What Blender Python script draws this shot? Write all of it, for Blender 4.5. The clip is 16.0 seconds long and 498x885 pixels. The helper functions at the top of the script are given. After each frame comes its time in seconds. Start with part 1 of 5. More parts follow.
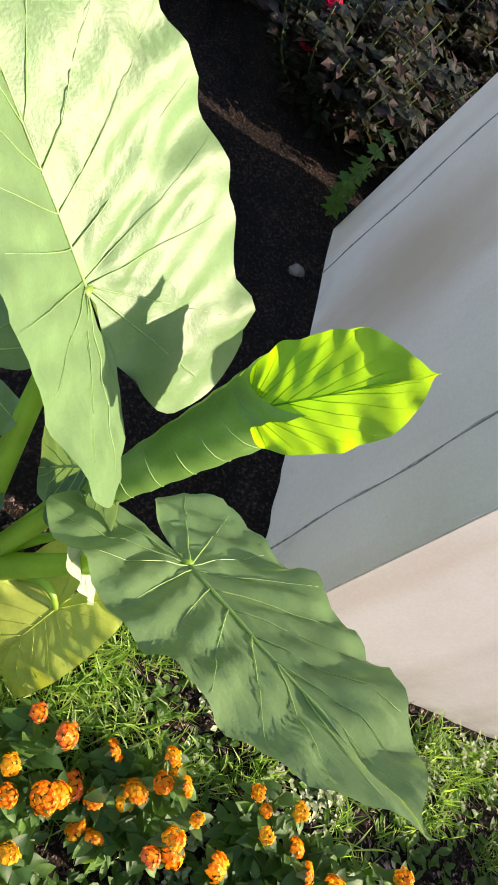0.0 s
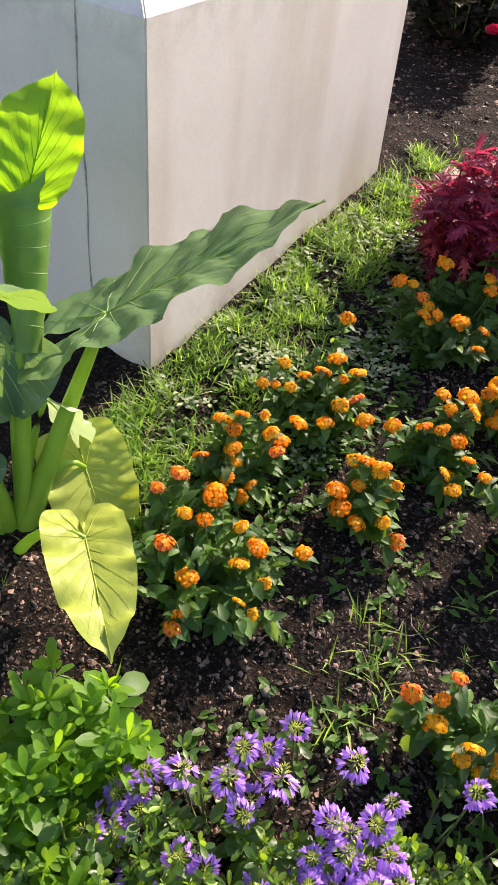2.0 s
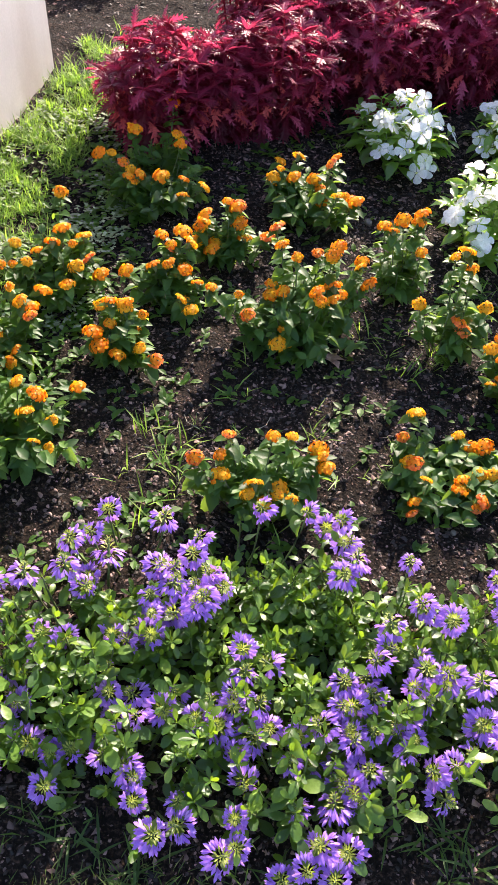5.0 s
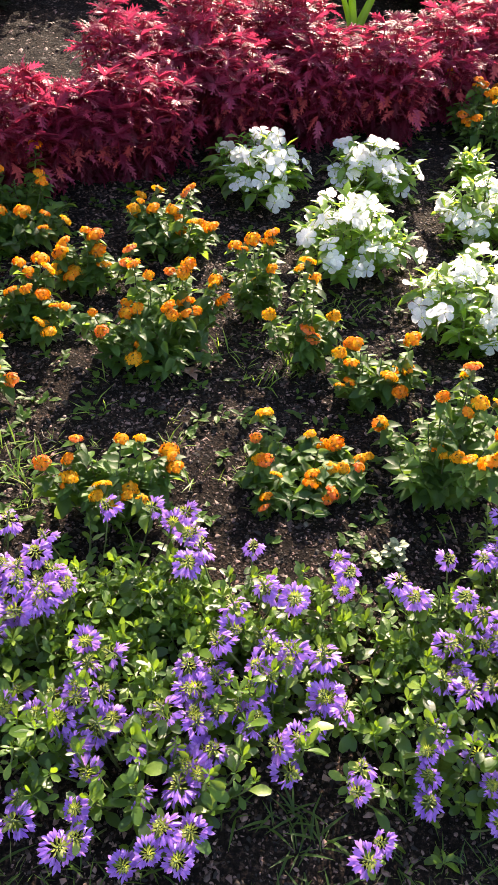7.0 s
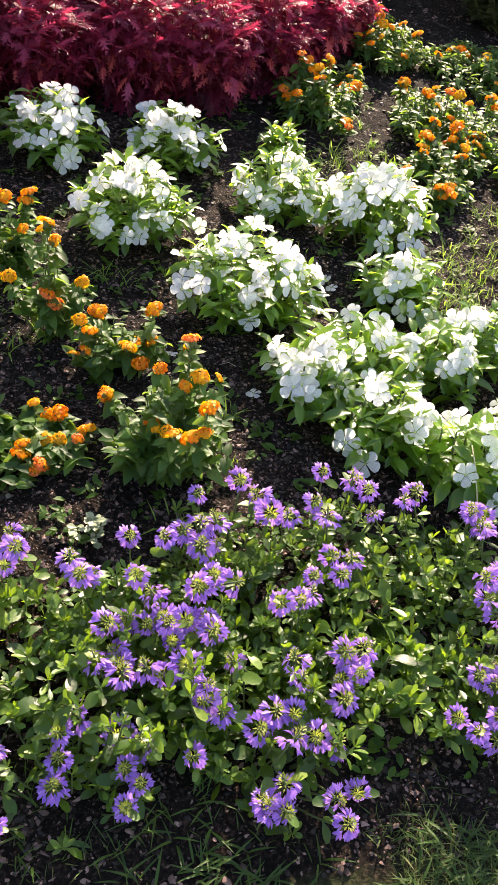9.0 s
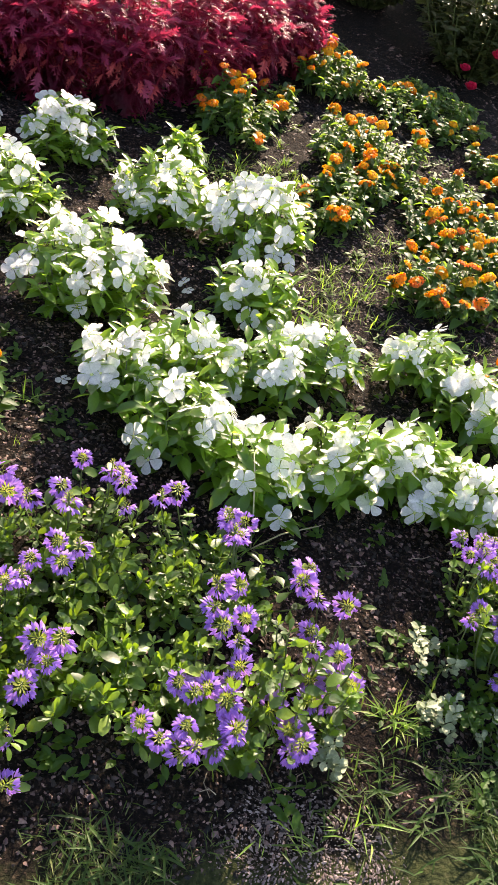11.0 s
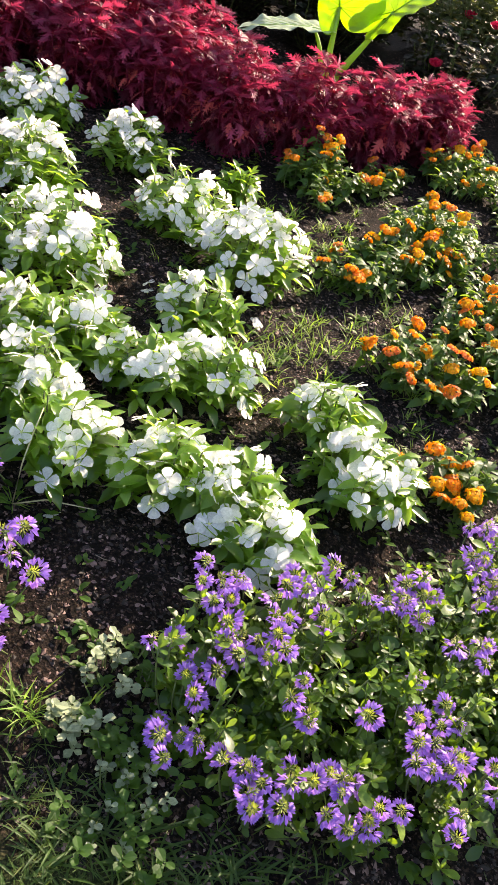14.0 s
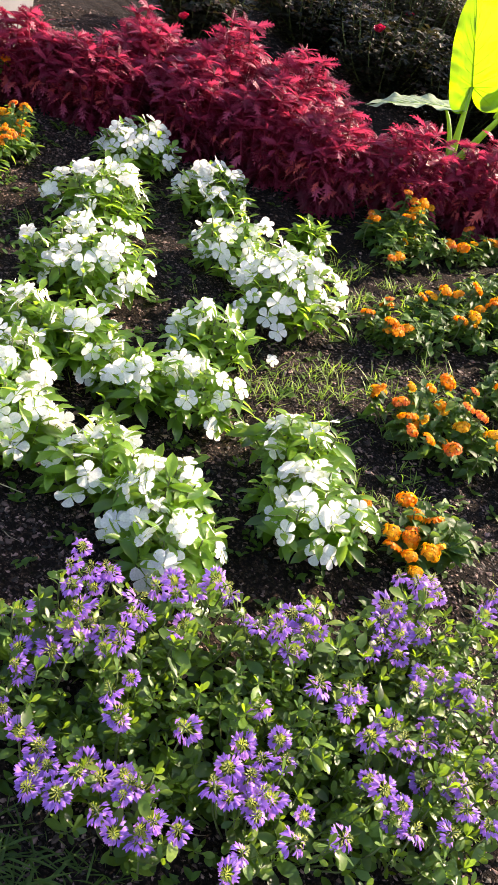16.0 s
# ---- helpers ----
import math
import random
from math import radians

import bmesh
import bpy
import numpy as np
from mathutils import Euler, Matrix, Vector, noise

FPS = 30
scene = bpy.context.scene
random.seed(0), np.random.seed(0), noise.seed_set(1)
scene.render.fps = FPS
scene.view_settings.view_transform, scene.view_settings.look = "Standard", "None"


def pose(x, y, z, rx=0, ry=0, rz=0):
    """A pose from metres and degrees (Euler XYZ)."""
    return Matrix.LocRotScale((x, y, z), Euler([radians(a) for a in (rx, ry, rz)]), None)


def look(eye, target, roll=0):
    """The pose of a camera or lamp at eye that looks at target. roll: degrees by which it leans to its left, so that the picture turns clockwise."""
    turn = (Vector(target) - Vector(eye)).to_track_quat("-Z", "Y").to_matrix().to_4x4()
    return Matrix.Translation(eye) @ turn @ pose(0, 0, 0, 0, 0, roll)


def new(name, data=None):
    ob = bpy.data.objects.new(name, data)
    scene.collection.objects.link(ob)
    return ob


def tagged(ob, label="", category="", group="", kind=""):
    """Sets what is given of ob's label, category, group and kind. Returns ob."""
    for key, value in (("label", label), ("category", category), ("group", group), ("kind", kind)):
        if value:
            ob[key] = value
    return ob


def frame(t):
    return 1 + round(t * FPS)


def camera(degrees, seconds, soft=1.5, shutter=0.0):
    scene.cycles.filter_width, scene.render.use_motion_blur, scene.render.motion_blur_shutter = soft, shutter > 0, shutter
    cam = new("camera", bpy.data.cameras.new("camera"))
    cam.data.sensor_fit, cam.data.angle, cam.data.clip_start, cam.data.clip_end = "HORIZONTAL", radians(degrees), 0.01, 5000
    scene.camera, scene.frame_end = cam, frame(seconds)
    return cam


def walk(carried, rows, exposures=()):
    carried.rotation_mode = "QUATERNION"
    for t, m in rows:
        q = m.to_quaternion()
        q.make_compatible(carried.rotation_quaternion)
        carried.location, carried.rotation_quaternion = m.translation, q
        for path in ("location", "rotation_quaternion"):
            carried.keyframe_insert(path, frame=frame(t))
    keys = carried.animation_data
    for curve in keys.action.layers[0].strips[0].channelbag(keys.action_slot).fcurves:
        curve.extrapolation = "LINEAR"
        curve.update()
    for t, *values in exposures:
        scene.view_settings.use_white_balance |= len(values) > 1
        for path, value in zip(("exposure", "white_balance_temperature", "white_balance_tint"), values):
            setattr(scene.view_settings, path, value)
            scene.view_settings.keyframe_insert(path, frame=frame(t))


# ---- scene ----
cam = camera(34.0, 16.0, 1.35)
PATH = [
    (0, (-0.01, 0.044, 1.453), (-1.261, 0.779, 0.076), 52.7),
    (0.5, (0.027, -0.101, 1.476), (-1.164, 0.87, 0.197), 36.1),
    (1, (0.096, -0.292, 1.46), (-0.934, 0.903, 0.231), 19.5),
    (1.5, (0.188, -0.403, 1.458), (-0.675, 0.89, 0.2), 9.5),
    (2, (0.318, -0.491, 1.431), (-0.421, 0.803, 0.097), 5.4),
    (2.5, (0.435, -0.581, 1.416), (-0.193, 0.707, 0.021), 4.0),
    (3, (0.42, -0.666, 1.425), (-0.105, 0.629, -0.006), 3.1),
    (3.5, (0.414, -0.716, 1.433), (-0.008, 0.596, -0.016), 3.3),
    (4, (0.422, -0.741, 1.436), (0.084, 0.591, -0.017), 3.2),
    (4.2, (0.427, -0.75, 1.444), (0.128, 0.589, -0.012), 3.5),
    (6.3, (0.676, -0.902, 1.32), (0.499, 0.631, 0.048), 1.0),
    (6.5, (0.677, -0.908, 1.324), (0.524, 0.629, 0.053), 1.5),
    (7, (0.733, -0.904, 1.326), (0.622, 0.637, 0.055), 2.3),
    (7.5, (0.848, -0.908, 1.327), (0.779, 0.63, 0.051), 3.7),
    (8, (0.997, -0.927, 1.331), (0.977, 0.606, 0.046), 5.4),
    (8.5, (1.102, -0.914, 1.324), (1.131, 0.613, 0.033), 7.2),
    (9, (1.21, -0.826, 1.302), (1.281, 0.697, 0.007), 8.8),
    (9.2, (1.26, -0.792, 1.294), (1.341, 0.733, 0.002), 9.4),
    (11.3, (1.848, -0.785, 1.275), (1.85, 0.798, 0.052), 15.3),
    (11.5, (1.916, -0.746, 1.264), (1.902, 0.846, 0.053), 15.9),
    (12, (2.095, -0.664, 1.255), (2.027, 0.95, 0.076), 17.2),
    (12.5, (2.289, -0.641, 1.247), (2.129, 0.984, 0.093), 18.1),
    (13, (2.525, -0.653, 1.236), (2.243, 0.965, 0.094), 18.8),
    (13.5, (2.653, -0.622, 1.228), (2.219, 0.962, 0.087), 19.1),
    (14, (2.726, -0.525, 1.219), (2.128, 1.004, 0.077), 19.4),
    (14.5, (2.825, -0.436, 1.21), (2.064, 1.022, 0.071), 19.3),
    (15, (3.004, -0.336, 1.217), (2.105, 1.049, 0.088), 19.1),
    (15.5, (3.189, -0.259, 1.219), (2.193, 1.068, 0.102), 18.4),
    (16, (3.266, -0.176, 1.231), (2.19, 1.108, 0.139), 17.2),
]
walk(cam, [(t, look(eye, target, roll)) for t, eye, target, roll in PATH], [(0.0, 1.50, 7350, 18), (0.6, 1.52, 7300, 18), (1.2, 1.46, 7250, 18), (2.0, 1.42, 7150, 18), (2.6, 1.52, 6950, 19), (3.5, 1.68, 6700, 20), (4.2, 1.75, 6650, 20), (7.0, 1.82, 7500, 20), (9.0, 1.69, 7600, 20), (12.5, 1.58, 7700, 20), (16.0, 1.67, 7600, 20)])

# ---- light ----
SUN_DIR = Vector((0.13, 1.0, 0.60)).normalized()
world = bpy.data.worlds.new("sky")
scene.world = world
world.use_nodes = True
wn = world.node_tree.nodes
sky = wn.new("ShaderNodeTexSky")
sky.sky_type = "NISHITA"
sky.sun_disc = False
sky.sun_elevation = math.asin(SUN_DIR.z)
sky.sun_rotation = math.atan2(SUN_DIR.x, SUN_DIR.y)
world.node_tree.links.new(sky.outputs[0], wn["Background"].inputs[0])
wn["Background"].inputs[1].default_value = 0.142
sun = new("sun", bpy.data.lights.new("sun", "SUN"))
sun.data.energy = 5.0
sun.data.angle = radians(0.5)
sun.data.color = (1.0, 0.91, 0.76)
sun.matrix_world = look(SUN_DIR * 20, (0, 0, 0))

rng = np.random.default_rng(7)


# ---- materials ----
def material(name):
    m = bpy.data.materials.new(name)
    m.use_nodes = True
    return m, m.node_tree.nodes, m.node_tree.links, m.node_tree.nodes["Principled BSDF"]


def ramp_of(nodes, links, fac, stops):
    r = nodes.new("ShaderNodeValToRGB")
    while len(r.color_ramp.elements) < len(stops):
        r.color_ramp.elements.new(0.5)
    for e, (p, c) in zip(r.color_ramp.elements, stops):
        e.position, e.color = p, (*c, 1)
    links.new(fac, r.inputs[0])
    return r.outputs[0]


def noise_of(nodes, links, scale, detail=4.0, rough=0.6, coords=None, stretch=None):
    n = nodes.new("ShaderNodeTexNoise")
    n.inputs["Scale"].default_value, n.inputs["Detail"].default_value, n.inputs["Roughness"].default_value = scale, detail, rough
    if coords is not None:
        if stretch:
            mp = nodes.new("ShaderNodeMapping")
            mp.inputs["Scale"].default_value = stretch
            links.new(coords, mp.inputs[0])
            coords = mp.outputs[0]
        links.new(coords, n.inputs["Vector"])
    return n.outputs["Fac"]


def mixed(nodes, links, fac, a, b, blend="MIX"):
    m = nodes.new("ShaderNodeMix")
    m.data_type, m.blend_type = "RGBA", blend
    for sock, v in ((m.inputs[0], fac), (m.inputs[6], a), (m.inputs[7], b)):
        if isinstance(v, bpy.types.NodeSocket):
            links.new(v, sock)
        elif isinstance(v, tuple):
            sock.default_value = (*v, 1)
        else:
            sock.default_value = v
    return m.outputs[2]


def bumped(nodes, links, shader, height, strength, distance):
    b = nodes.new("ShaderNodeBump")
    b.inputs["Strength"].default_value, b.inputs["Distance"].default_value = strength, distance
    links.new(height, b.inputs["Height"])
    links.new(b.outputs[0], shader.inputs["Normal"])


def world_coords(nodes):
    return nodes.new("ShaderNodeNewGeometry").outputs["Position"]


def leaf_material(name, stops, glow, share=0.35, rough=0.45, island=True, spots=0.0, sheen=0.5, grain=220.0):
    """A thin leaf or petal: gloss above, light coming through. Colour varies leaf by leaf."""
    m, n, l, p = material(name)
    if island:
        pick = n.new("ShaderNodeNewGeometry").outputs["Random Per Island"]
    else:
        pick = n.new("ShaderNodeObjectInfo").outputs["Random"]
    col = ramp_of(n, l, pick, stops)
    fine = noise_of(n, l, grain, 3, coords=world_coords(n))
    tone = ramp_of(n, l, fine, [(0.3, (0.72, 0.72, 0.72)), (0.7, (1.15, 1.15, 1.15))])
    col = mixed(n, l, 1.0, col, tone, "MULTIPLY")
    l.new(col, p.inputs["Base Color"])
    p.inputs["Roughness"].default_value = rough
    p.inputs["Specular IOR Level"].default_value = sheen
    bumped(n, l, p, fine, 0.25, 0.002)
    t = n.new("ShaderNodeBsdfTranslucent")
    l.new(mixed(n, l, 0.75, col, glow), t.inputs[0])
    mix = n.new("ShaderNodeMixShader")
    mix.inputs[0].default_value = share
    l.new(p.outputs[0], mix.inputs[1])
    l.new(t.outputs[0], mix.inputs[2])
    l.new(mix.outputs[0], n["Material Output"].inputs[0])
    return m


def plain_material(name, stops, rough=0.8, scale=60.0, island=False, by_object=False, bump=0.3, depth=0.003):
    m, n, l, p = material(name)
    pos = world_coords(n)
    fac = noise_of(n, l, scale, 5, coords=pos)
    if island or by_object:
        r = n.new("ShaderNodeNewGeometry").outputs["Random Per Island"] if island else n.new("ShaderNodeObjectInfo").outputs["Random"]
        add = n.new("ShaderNodeMath")
        add.operation = "MULTIPLY_ADD"
        l.new(fac, add.inputs[0])
        add.inputs[1].default_value = 0.35
        sc = n.new("ShaderNodeMath")
        sc.operation = "MULTIPLY"
        l.new(r, sc.inputs[0])
        sc.inputs[1].default_value = 0.65
        l.new(sc.outputs[0], add.inputs[2])
        use = add.outputs[0]
    else:
        use = fac
    l.new(ramp_of(n, l, use, stops), p.inputs["Base Color"])
    p.inputs["Roughness"].default_value = rough
    p.inputs["Specular IOR Level"].default_value = 0.3
    bumped(n, l, p, fac, bump, depth)
    return m


def soil_material():
    m, n, l, p = material("dark_mulched_soil")
    pos = world_coords(n)
    big, mid, fine = (noise_of(n, l, s, 6, 0.65, pos) for s in (1.6, 14.0, 110.0))
    a = ramp_of(n, l, fine, [(0.36, (0.005, 0.0036, 0.003)), (0.52, (0.015, 0.0108, 0.009)), (0.72, (0.11, 0.077, 0.061))])
    b = ramp_of(n, l, mid, [(0.35, (0.45, 0.42, 0.4)), (0.7, (1.25, 1.15, 1.1))])
    c = ramp_of(n, l, big, [(0.35, (0.7, 0.68, 0.66)), (0.65, (1.15, 1.1, 1.05))])
    col = mixed(n, l, 1.0, mixed(n, l, 1.0, a, b, "MULTIPLY"), c, "MULTIPLY")
    # turf outside the dug bed
    turf = ramp_of(n, l, noise_of(n, l, 70.0, 6, 0.65, pos), [(0.3, (0.014, 0.018, 0.007)), (0.5, (0.040, 0.052, 0.017)), (0.7, (0.10, 0.10, 0.042))])
    sep = n.new("ShaderNodeSeparateXYZ")
    l.new(pos, sep.inputs[0])

    def calc(kind, a, b):
        m_ = n.new("ShaderNodeMath")
        m_.operation = kind
        for sock, v in zip(m_.inputs, (a, b)):
            if isinstance(v, float):
                sock.default_value = v
            else:
                l.new(v, sock)
        return m_.outputs[0]

    gx = calc("MINIMUM", calc("MAXIMUM", sep.outputs[0], -0.2), 4.0)
    edge = calc("ADD", calc("MULTIPLY", gx, calc("ADD", calc("MULTIPLY", gx, 0.085), 0.03)), -0.47)
    out = calc("SUBTRACT", edge, sep.outputs[1])
    for far in (calc("ADD", sep.outputs[0], -4.2), calc("SUBTRACT", -4.4, sep.outputs[0]), calc("ADD", sep.outputs[1], -7.0)):
        out = calc("MAXIMUM", out, far)
    out = calc("ADD", out, calc("MULTIPLY", calc("ADD", noise_of(n, l, 9.0, 5, 0.6, pos), -0.5), 0.25))
    col = mixed(n, l, ramp_of(n, l, out, [(0.0, (0, 0, 0)), (0.07, (1, 1, 1))]), col, turf)
    l.new(col, p.inputs["Base Color"])
    p.inputs["Roughness"].default_value = 0.95
    p.inputs["Specular IOR Level"].default_value = 0.15
    bumped(n, l, p, fine, 1.0, 0.02)
    return m


def concrete_material():
    m, n, l, p = material("cast_concrete")
    pos = world_coords(n)
    cloud = noise_of(n, l, 2.6, 6, 0.6, pos)
    streak = noise_of(n, l, 1.0, 3, 0.5, pos, (5.0, 5.0, 0.7))
    fine = noise_of(n, l, 160.0, 4, 0.6, pos)
    pits = noise_of(n, l, 45.0, 2, 0.5, pos)
    a = ramp_of(n, l, cloud, [(0.3, (0.545, 0.485, 0.44)), (0.7, (0.64, 0.575, 0.53))])
    b = ramp_of(n, l, streak, [(0.36, (0.80, 0.74, 0.68)), (0.50, (1.0, 1.0, 1.0))])
    c = ramp_of(n, l, fine, [(0.3, (0.93, 0.93, 0.93)), (0.7, (1.03, 1.03, 1.03))])
    col = mixed(n, l, 0.6, mixed(n, l, 1.0, a, c, "MULTIPLY"), b, "MULTIPLY")
    # an old brown damp stain low on the front
    spot = n.new("ShaderNodeVectorMath")
    spot.operation = "DISTANCE"
    squash = n.new("ShaderNodeMapping")
    squash.inputs["Scale"].default_value = (1.0, 0.4, 0.62)
    l.new(pos, squash.inputs[0])
    l.new(squash.outputs[0], spot.inputs[0])
    spot.inputs[1].default_value = (-1.50, 0.32, 0.36)
    blur = n.new("ShaderNodeMath")
    blur.operation = "MULTIPLY_ADD"
    l.new(noise_of(n, l, 4.0, 5, 0.6, pos), blur.inputs[0])
    blur.inputs[1].default_value = 0.22
    l.new(spot.outputs["Value"], blur.inputs[2])
    col = mixed(n, l, ramp_of(n, l, blur.outputs[0], [(0.16, (0.75, 0.75, 0.75)), (0.36, (0, 0, 0))]), col, (0.40, 0.31, 0.24))
    # grime caught along the upper edge
    parts_ = n.new("ShaderNodeSeparateXYZ")
    l.new(pos, parts_.inputs[0])
    off = n.new("ShaderNodeMath")
    off.operation = "SUBTRACT"
    l.new(parts_.outputs[2], off.inputs[0])
    off.inputs[1].default_value = 0.985
    far = n.new("ShaderNodeMath")
    far.operation = "ABSOLUTE"
    l.new(off.outputs[0], far.inputs[0])
    near_edge = ramp_of(n, l, far.outputs[0], [(0.0, (1, 1, 1)), (0.10, (0, 0, 0))])
    blot = ramp_of(n, l, noise_of(n, l, 9.0, 6, 0.7, pos), [(0.46, (0, 0, 0)), (0.68, (0.6, 0.6, 0.6))])
    col = mixed(n, l, mixed(n, l, 1.0, near_edge, blot, "MULTIPLY"), col, (0.30, 0.27, 0.24))
    # splashed earth along the foot of the plinth, in uneven patches
    sep = n.new("ShaderNodeSeparateXYZ")
    l.new(pos, sep.inputs[0])
    low = n.new("ShaderNodeMapRange")
    low.inputs[1].default_value, low.inputs[2].default_value = 0.36, 0.12
    l.new(sep.outputs[2], low.inputs[0])
    patch = noise_of(n, l, 7.0, 5, 0.7, pos)
    mul = n.new("ShaderNodeMath")
    mul.operation = "MULTIPLY"
    l.new(low.outputs[0], mul.inputs[0])
    l.new(ramp_of(n, l, patch, [(0.45, (0, 0, 0)), (0.7, (1, 1, 1))]), mul.inputs[1])
    col = mixed(n, l, mul.outputs[0], col, (0.22, 0.18, 0.145))
    l.new(col, p.inputs["Base Color"])
    p.inputs["Roughness"].default_value = 0.82
    add = n.new("ShaderNodeMath")
    l.new(fine, add.inputs[0])
    l.new(pits, add.inputs[1])
    bumped(n, l, p, add.outputs[0], 0.09, 0.002)
    return m


def brick_material():
    m, n, l, p = material("dark_red_brick")
    pos = world_coords(n)
    pick = n.new("ShaderNodeObjectInfo").outputs["Random"]
    a = ramp_of(n, l, pick, [(0.0, (0.115, 0.035, 0.030)), (0.5, (0.155, 0.044, 0.036)), (1.0, (0.20, 0.060, 0.048))])
    grit = noise_of(n, l, 130.0, 5, 0.7, pos)
    b = ramp_of(n, l, grit, [(0.3, (0.7, 0.7, 0.7)), (0.68, (1.2, 1.2, 1.2))])
    col = mixed(n, l, 1.0, a, b, "MULTIPLY")
    bloom = noise_of(n, l, 1.0, 6, 0.75, pos, (14.0, 60.0, 14.0))
    col = mixed(n, l, ramp_of(n, l, bloom, [(0.55, (0, 0, 0)), (0.75, (0.45, 0.45, 0.45))]), col, (0.42, 0.30, 0.27))
    l.new(col, p.inputs["Base Color"])
    p.inputs["Roughness"].default_value = 0.85
    bumped(n, l, p, grit, 0.6, 0.004)
    return m


SOIL = soil_material()
CONCRETE = concrete_material()
BRICK = brick_material()
MORTAR = plain_material("grey_mortar", [(0.3, (0.30, 0.28, 0.25)), (0.7, (0.44, 0.41, 0.37))], 0.9, 90)
JOINT = plain_material("joint_shadowed_sealant", [(0.3, (0.17, 0.16, 0.155)), (0.7, (0.42, 0.40, 0.38))], 0.9, 60)
CHIP = plain_material("bark_chip", [(0.2, (0.006, 0.005, 0.0046)), (0.45, (0.028, 0.020, 0.017)), (0.66, (0.115, 0.070, 0.060)), (0.9, (0.34, 0.215, 0.185))], 0.65, 80, island=True)
GRIT = plain_material("pale_grit", [(0.2, (0.07, 0.05, 0.045)), (0.5, (0.16, 0.12, 0.11)), (0.85, (0.34, 0.27, 0.25))], 0.8, 80, island=True)
STONE = plain_material("grey_pebble", [(0.3, (0.07, 0.06, 0.052)), (0.7, (0.20, 0.175, 0.155))], 0.9, 45, bump=0.8, depth=0.01)
STRAW = plain_material("dry_straw", [(0.3, (0.42, 0.36, 0.20)), (0.7, (0.60, 0.53, 0.32))], 0.7, 90.0)
TWIG = plain_material("dry_twig", [(0.2, (0.16, 0.12, 0.09)), (0.8, (0.36, 0.30, 0.22))], 0.85, 90, island=True)
DRYLEAF = leaf_material("dry_brown_leaf", [(0, (0.26, 0.15, 0.11)), (1, (0.36, 0.22, 0.17))], (0.4, 0.25, 0.15), 0.15, 0.7)
GRASS = leaf_material("grass_blade", [(0, (0.075, 0.165, 0.026)), (0.6, (0.17, 0.32, 0.048)), (1, (0.34, 0.40, 0.12))], (0.46, 0.76, 0.07), 0.48, 0.45, sheen=0.4)
LAWN = leaf_material("mown_grass_blade", [(0, (0.024, 0.055, 0.014)), (0.6, (0.055, 0.10, 0.024)), (1, (0.15, 0.155, 0.06))], (0.28, 0.42, 0.05), 0.3, 0.6, sheen=0.25)
# grass along the front, its green darkened for the shade of the flowers
SHADE_GRASS = leaf_material("shaded_grass_blade", [(0, (0.020, 0.052, 0.014)), (1, (0.055, 0.11, 0.024))], (0.25, 0.42, 0.04), 0.35, 0.5, sheen=0.25)
WEED = leaf_material("weed_leaf", [(0, (0.022, 0.065, 0.014)), (1, (0.06, 0.14, 0.024))], (0.38, 0.66, 0.04), 0.42, 0.5, sheen=0.25)
STEM = plain_material("green_stem", [(0.2, (0.05, 0.08, 0.025)), (0.8, (0.12, 0.15, 0.05))], 0.6, 120)
LANTANA_GREENS = [(0, (0.018, 0.054, 0.015)), (0.6, (0.042, 0.108, 0.028)), (1, (0.11, 0.21, 0.045))]
LANTANA_LEAF = leaf_material("lantana_leaf", LANTANA_GREENS, (0.42, 0.66, 0.06), 0.38, 0.50, island=False, sheen=0.28)
LANTANA_MASS = leaf_material("lantana_foliage", LANTANA_GREENS, (0.42, 0.66, 0.06), 0.38, 0.50, sheen=0.28)
ORANGE = leaf_material("orange_floret", [(0, (0.93, 0.22, 0.010)), (0.5, (0.95, 0.34, 0.013)), (1, (0.95, 0.45, 0.017))], (1.0, 0.46, 0.014), 0.62, 0.55)
AMBER = leaf_material("amber_floret", [(0, (0.93, 0.40, 0.013)), (1, (0.95, 0.60, 0.022))], (1.0, 0.60, 0.022), 0.62, 0.55)
CORAL = leaf_material("coral_floret", [(0, (0.86, 0.19, 0.06)), (1, (0.92, 0.38, 0.13))], (1.0, 0.34, 0.08), 0.62, 0.55)
EYE = plain_material("floret_eye", [(0.3, (0.88, 0.34, 0.01)), (0.7, (0.92, 0.48, 0.02))], 0.6, 200)
PURPLE = leaf_material("purple_petal", [(0, (0.255, 0.11, 0.58)), (0.6, (0.41, 0.205, 0.76)), (1, (0.64, 0.38, 0.87))], (0.78, 0.39, 0.94), 0.44, 0.5)
BUD = leaf_material("yellow_green_bud", [(0, (0.17, 0.22, 0.04)), (1, (0.40, 0.44, 0.09))], (0.6, 0.70, 0.08), 0.40, 0.5)
FAN_LEAF = leaf_material("fan_flower_leaf", [(0, (0.014, 0.040, 0.011)), (0.5, (0.040, 0.098, 0.020)), (0.85, (0.10, 0.19, 0.028)), (1, (0.20, 0.29, 0.05))], (0.50, 0.80, 0.03), 0.33, 0.40, sheen=0.42)
YOUNG_LEAF = leaf_material("young_plant_leaf", [(0, (0.050, 0.13, 0.018)), (0.6, (0.10, 0.22, 0.028)), (1, (0.18, 0.32, 0.045))], (0.50, 0.86, 0.02), 0.50, 0.48, sheen=0.3)
WHITE = leaf_material("white_petal", [(0, (0.86, 0.86, 0.86)), (1, (0.93, 0.92, 0.91))], (0.96, 0.96, 0.95), 0.54, 0.5)
VINCA_EYE = plain_material("flower_eye", [(0.3, (0.55, 0.60, 0.20)), (0.7, (0.7, 0.72, 0.3))], 0.6, 200)
